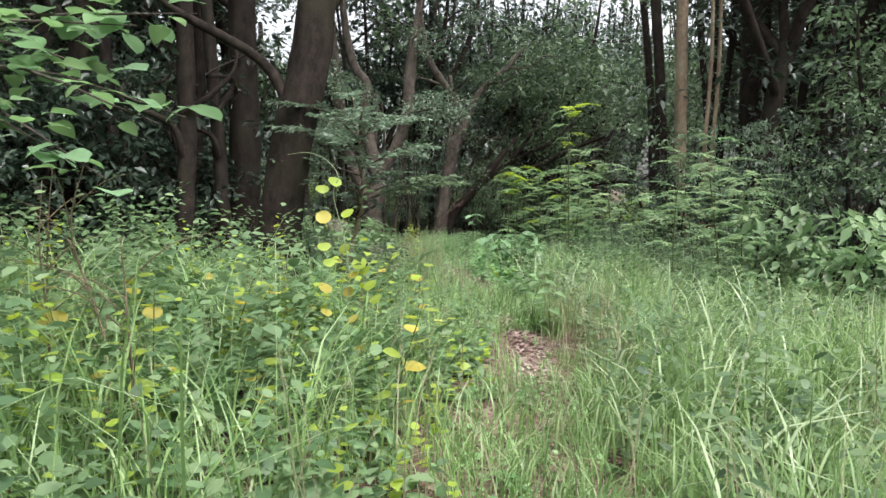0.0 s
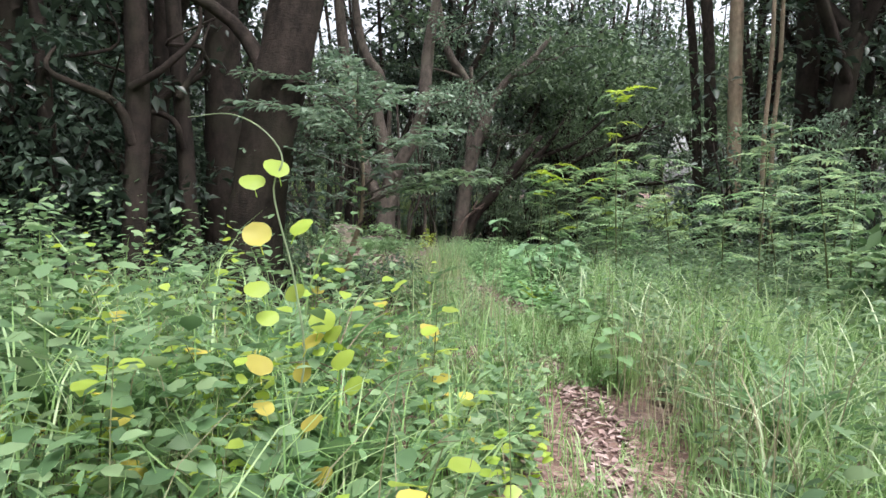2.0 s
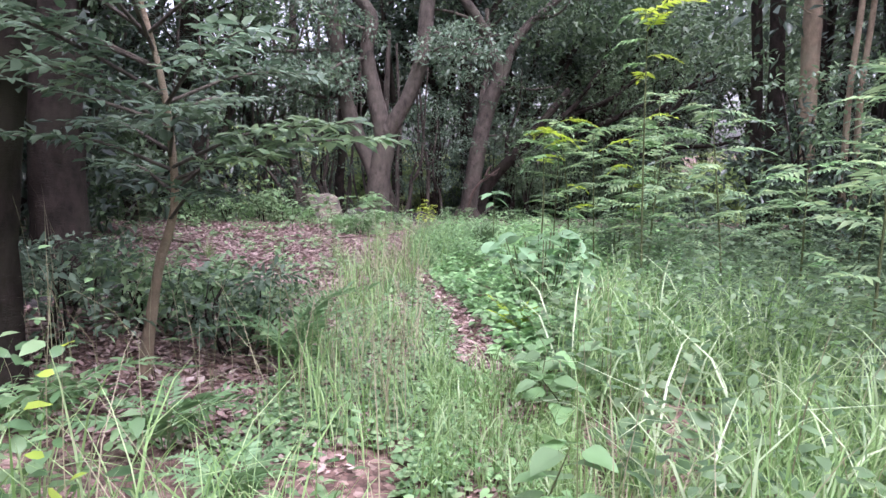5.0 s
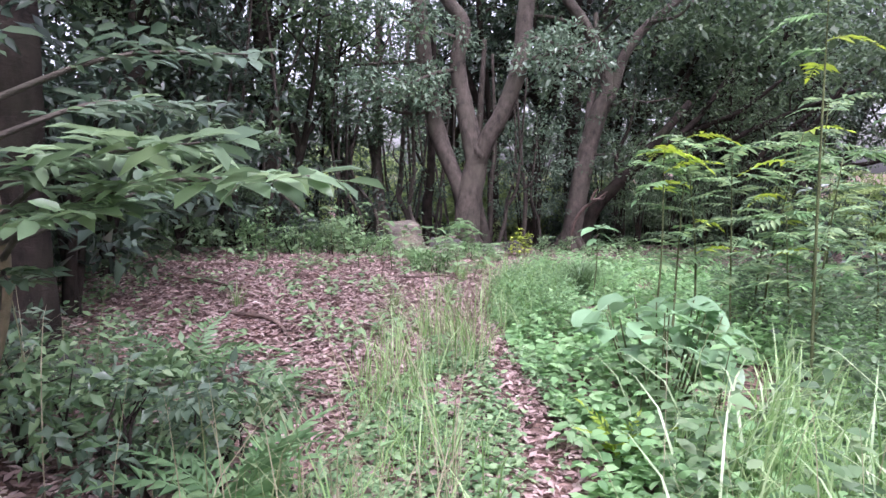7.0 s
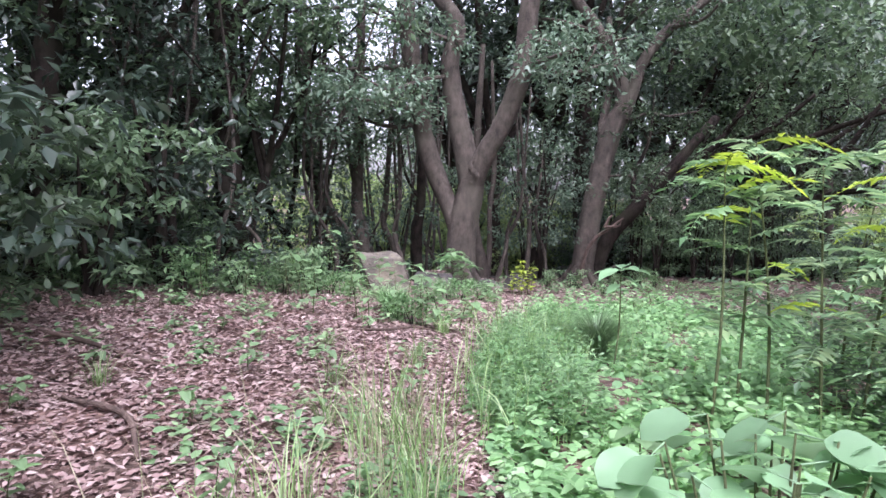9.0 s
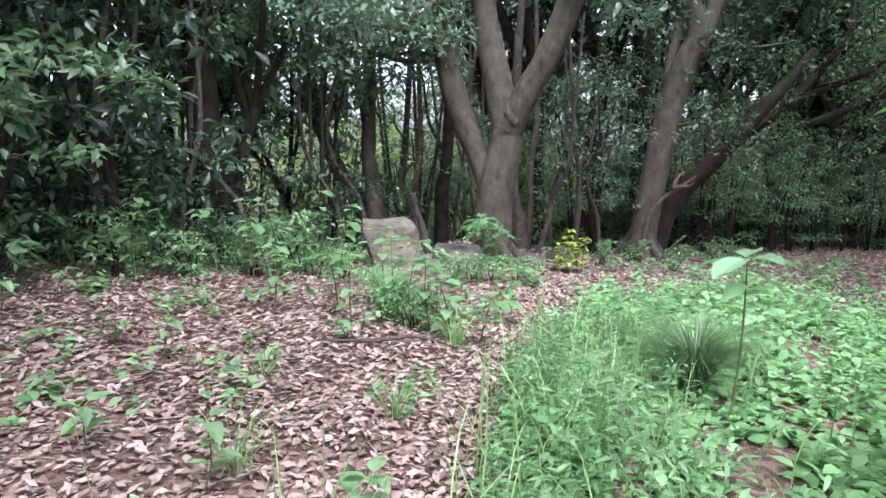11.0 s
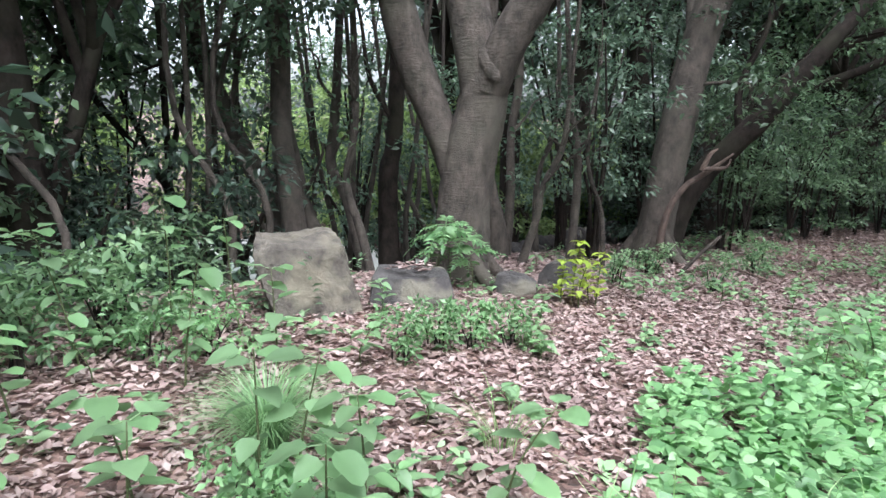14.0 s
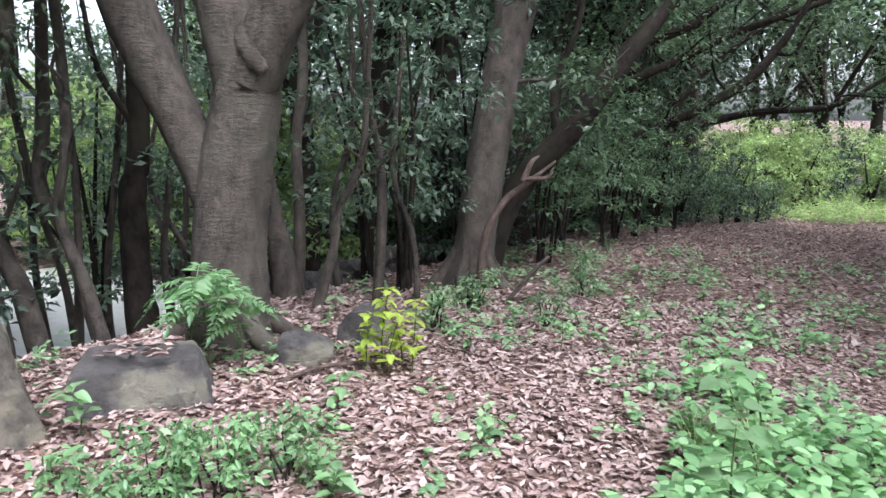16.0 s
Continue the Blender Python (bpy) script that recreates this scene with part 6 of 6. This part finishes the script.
boulder("small_boulder", "mossy stone among dark herbs", -2.2, 9.9, 0.28, (0.26, 0.2, 0.2), 10, 16, M_STONE_DARK)


g = np.stack([R.uniform(-2.42, -2.05, 46), R.uniform(19.2, 19.5, 46), R.uniform(0.27, 0.285, 46)], -1)
th = R.uniform(0, 6.283, 46)
stuff("boulder_leaves", scatter(Shape(), CURL_V, CURL_T, g, np.stack([np.cos(th), np.sin(th), 0 * th], -1), np.array([0, 0, 1.0]) + R.normal(0, 0.15, (46, 3)), 0.065, 0.035), M_LITTER, "fallen leaves lying on the flat boulder", "fallen leaves")


def stick(points, label, mat=M_BARK_RED, name="fallen_branch"):
    x, y = points[0][0], points[0][1]
    z = float(ground_z(x, y))
    ob = thing(name, x, y, z, label, "branch")
    pts = [(a - x, b - y, float(ground_z(a, b)) - z + c, r) for a, b, c, r in points]
    part("wood", tube(Shape(), pts, 16, 7, 0.08), mat, ob, round_faces=True)
    return ob


stick([(-1.9, 15.0, 0.02, 0.009), (-1.55, 15.05, 0.05, 0.014), (-1.3, 15.25, 0.06, 0.012), (-1.05, 15.3, 0.02, 0.006)], "crooked fallen branch on the leaf litter")
stick([(-1.25, 8.75, 0.04, 0.012), (-0.8, 8.7, 0.05, 0.014), (-0.35, 8.6, 0.03, 0.008)], "thin fallen stick on the leaf litter")
stick([(-4.6, 13.3, 0.03, 0.02), (-3.6, 13.2, 0.04, 0.022), (-2.4, 12.9, 0.02, 0.012)], "long fallen branch on the leaf litter")
stick([(-2.6, 12.1, 0.02, 0.015), (-2.0, 11.9, 0.05, 0.02), (-1.6, 11.5, 0.02, 0.01)], "fallen branch on the leaf litter")
stick([(-1.6, 19.7, 0.02, 0.012), (-1.35, 20.0, 0.06, 0.014), (-1.0, 20.2, 0.03, 0.008)], "fallen twig by the stones")
stick([(0.6, 20.8, 0.02, 0.012), (0.9, 21.2, 0.03, 0.014), (1.3, 21.3, 0.02, 0.006)], "fallen twig on the open path")
stick([(0.2, 22.5, 0.05, 0.02), (0.7, 22.6, 0.12, 0.014), (1.2, 22.5, 0.05, 0.008)], "fallen twig by the leaning tree")
for _ in range(26):
    x, y, th, ln = R.uniform(-5, 2), R.uniform(10.5, 24), R.uniform(0, 6.28), R.uniform(0.15, 0.5)
    if behind(x, y) < 0.3 and x < edge_x(y):
        stick([(x, y, 0.015, 0.005), (x + 0.5 * ln * math.cos(th), y + 0.5 * ln * math.sin(th), 0.03, 0.006), (x + ln * math.cos(th + 0.2), y + ln * math.sin(th + 0.2), 0.012, 0.003)], "small dead twig on the leaf litter", name="fallen_twig")
ob = single_trunk("broken_snag", "reddish broken dead branch propped against the leaning tree", [(-0.12, 22.8, -0.5, 0.05), (-0.06, 22.85, 0.2, 0.042), (0.14, 22.95, 0.62, 0.036), (0.42, 23.0, 0.84, 0.03), (0.70, 23.02, 1.06, 0.012)], M_BARK_RED, [[(0.34, 22.9, 0.86, 0.035), (0.42, 22.9, 1.05, 0.025), (0.5, 22.9, 1.12, 0.01)], [(0.36, 22.9, 0.88, 0.03), (0.6, 22.9, 0.9, 0.02), (0.66, 22.9, 1.0, 0.008)]], "dead branch", 9)
stick([(0.1, 22.4, 0.0, 0.02), (0.36, 22.45, 0.30, 0.024), (0.56, 22.5, 0.50, 0.018)], "grey broken stub leaning from the ground", M_BARK)

def fungus_stump():
    ob = thing("rotten_stump", -0.22, 22.45, None, "low rotten stump covered in pale bracket fungi", "stump")
    part("wood", tube(Shape(), [(0, 0, -0.1, 0.17), (0, 0, 0.06, 0.14), (0.01, 0.01, 0.16, 0.12), (0.02, 0.0, 0.22, 0.07)], 14, 18, 0.08), M_BARK, ob, round_faces=True)
    th = np.linspace(-1.6, 1.6, 11)
    s = Shape()
    rim = np.stack([np.cos(th), np.sin(th), 0 * th], -1) * 0.06
    v = np.vstack([[(0, 0, 0.012)], rim, rim * 0.97 - np.array([0, 0, 0.012]), [(0, 0, -0.008)]])
    t = [(0, i + 1, i + 2) for i in range(10)] + [(23, i + 13, i + 12) for i in range(10)]
    q = [(i + 1, i + 12, i + 13, i + 2) for i in range(10)]
    br = s.add(v, np.array(t), np.array(q)).mesh("bracket", M_FUNGUS)
    for k in range(13):
        a, z = -90 + R.uniform(-85, 85), R.uniform(0.02, 0.17)
        part("bracket", br, None, ob, "pale cream-rimmed fungus shelf", m=pose(0.115 * math.cos(radians(a)), 0.115 * math.sin(radians(a)), z, R.uniform(-8, 8), R.uniform(-8, 8), a) @ Matrix.Scale(R.uniform(0.7, 1.2), 4))


M_FUNGUS = stony("bracket_fungus", (0.26, 0.18, 0.13), (0.48, 0.40, 0.32), (0.55, 0.49, 0.41))
fungus_stump()


def dry_wall():
    ob = thing("dry_stone_wall", -1.75, 24.0, None, "low dry wall of dark mossy field stones behind the trees", "wall")
    ob.rotation_mode = "XYZ"
    rr = np.random.default_rng(4)
    meshes = []
    for k in range(5):
        bm = bmesh.new()
        bmesh.ops.create_icosphere(bm, subdivisions=2, radius=0.5)
        for v in bm.verts:
            p = v.co
            s = max(abs(p.x), abs(p.y), abs(p.z))
            p = p * (0.75 + 0.25 * 0.5 / s * 0.9)
            v.co = p * (1 + 0.45 * noise.noise(p * 3 + Vector((k * 7, 0, 0))))
        me = bpy.data.meshes.new("stone")
        bm.to_mesh(me)
        bm.free()
        me.materials.append(M_STONE_DARK)
        meshes.append(me)
    for row in range(3):
        u = -1.6 + 0.12 * (row % 2)
        while u < 2.2:
            w = rr.uniform(0.22, 0.42)
            m = pose(0.49 * (u + w / 2), 0.87 * (u + w / 2), 0.02 + 0.19 * row + rr.uniform(-0.04, 0.04), rr.uniform(-25, 25), rr.uniform(-18, 18), 60 + rr.uniform(-30, 30)) @ Matrix.Diagonal((w * 1.08, 0.36, 0.25, 1))
            part("stone", meshes[int(rr.integers(0, 5))], None, ob, m=m)
            u += w


dry_wall()
# pale lane below the bank
v, q = [], []
for k in range(17):
    s = -16 + 1.4 * k
    for w in (2.9, 7.8):
        x, y = -3.2 + 0.49 * s - 0.87 * w, 18.6 + 0.87 * s + 0.49 * w
        v.append((x, y, float(ground_z(x, y)) + 0.05))
q = [(2 * k, 2 * k + 2, 2 * k + 3, 2 * k + 1) for k in range(16)]
tagged(part("lane", Shape().add(np.array(v), None, np.array(q)), M_LANE), "pale concrete lane below the bank", "lane", kind="structure")
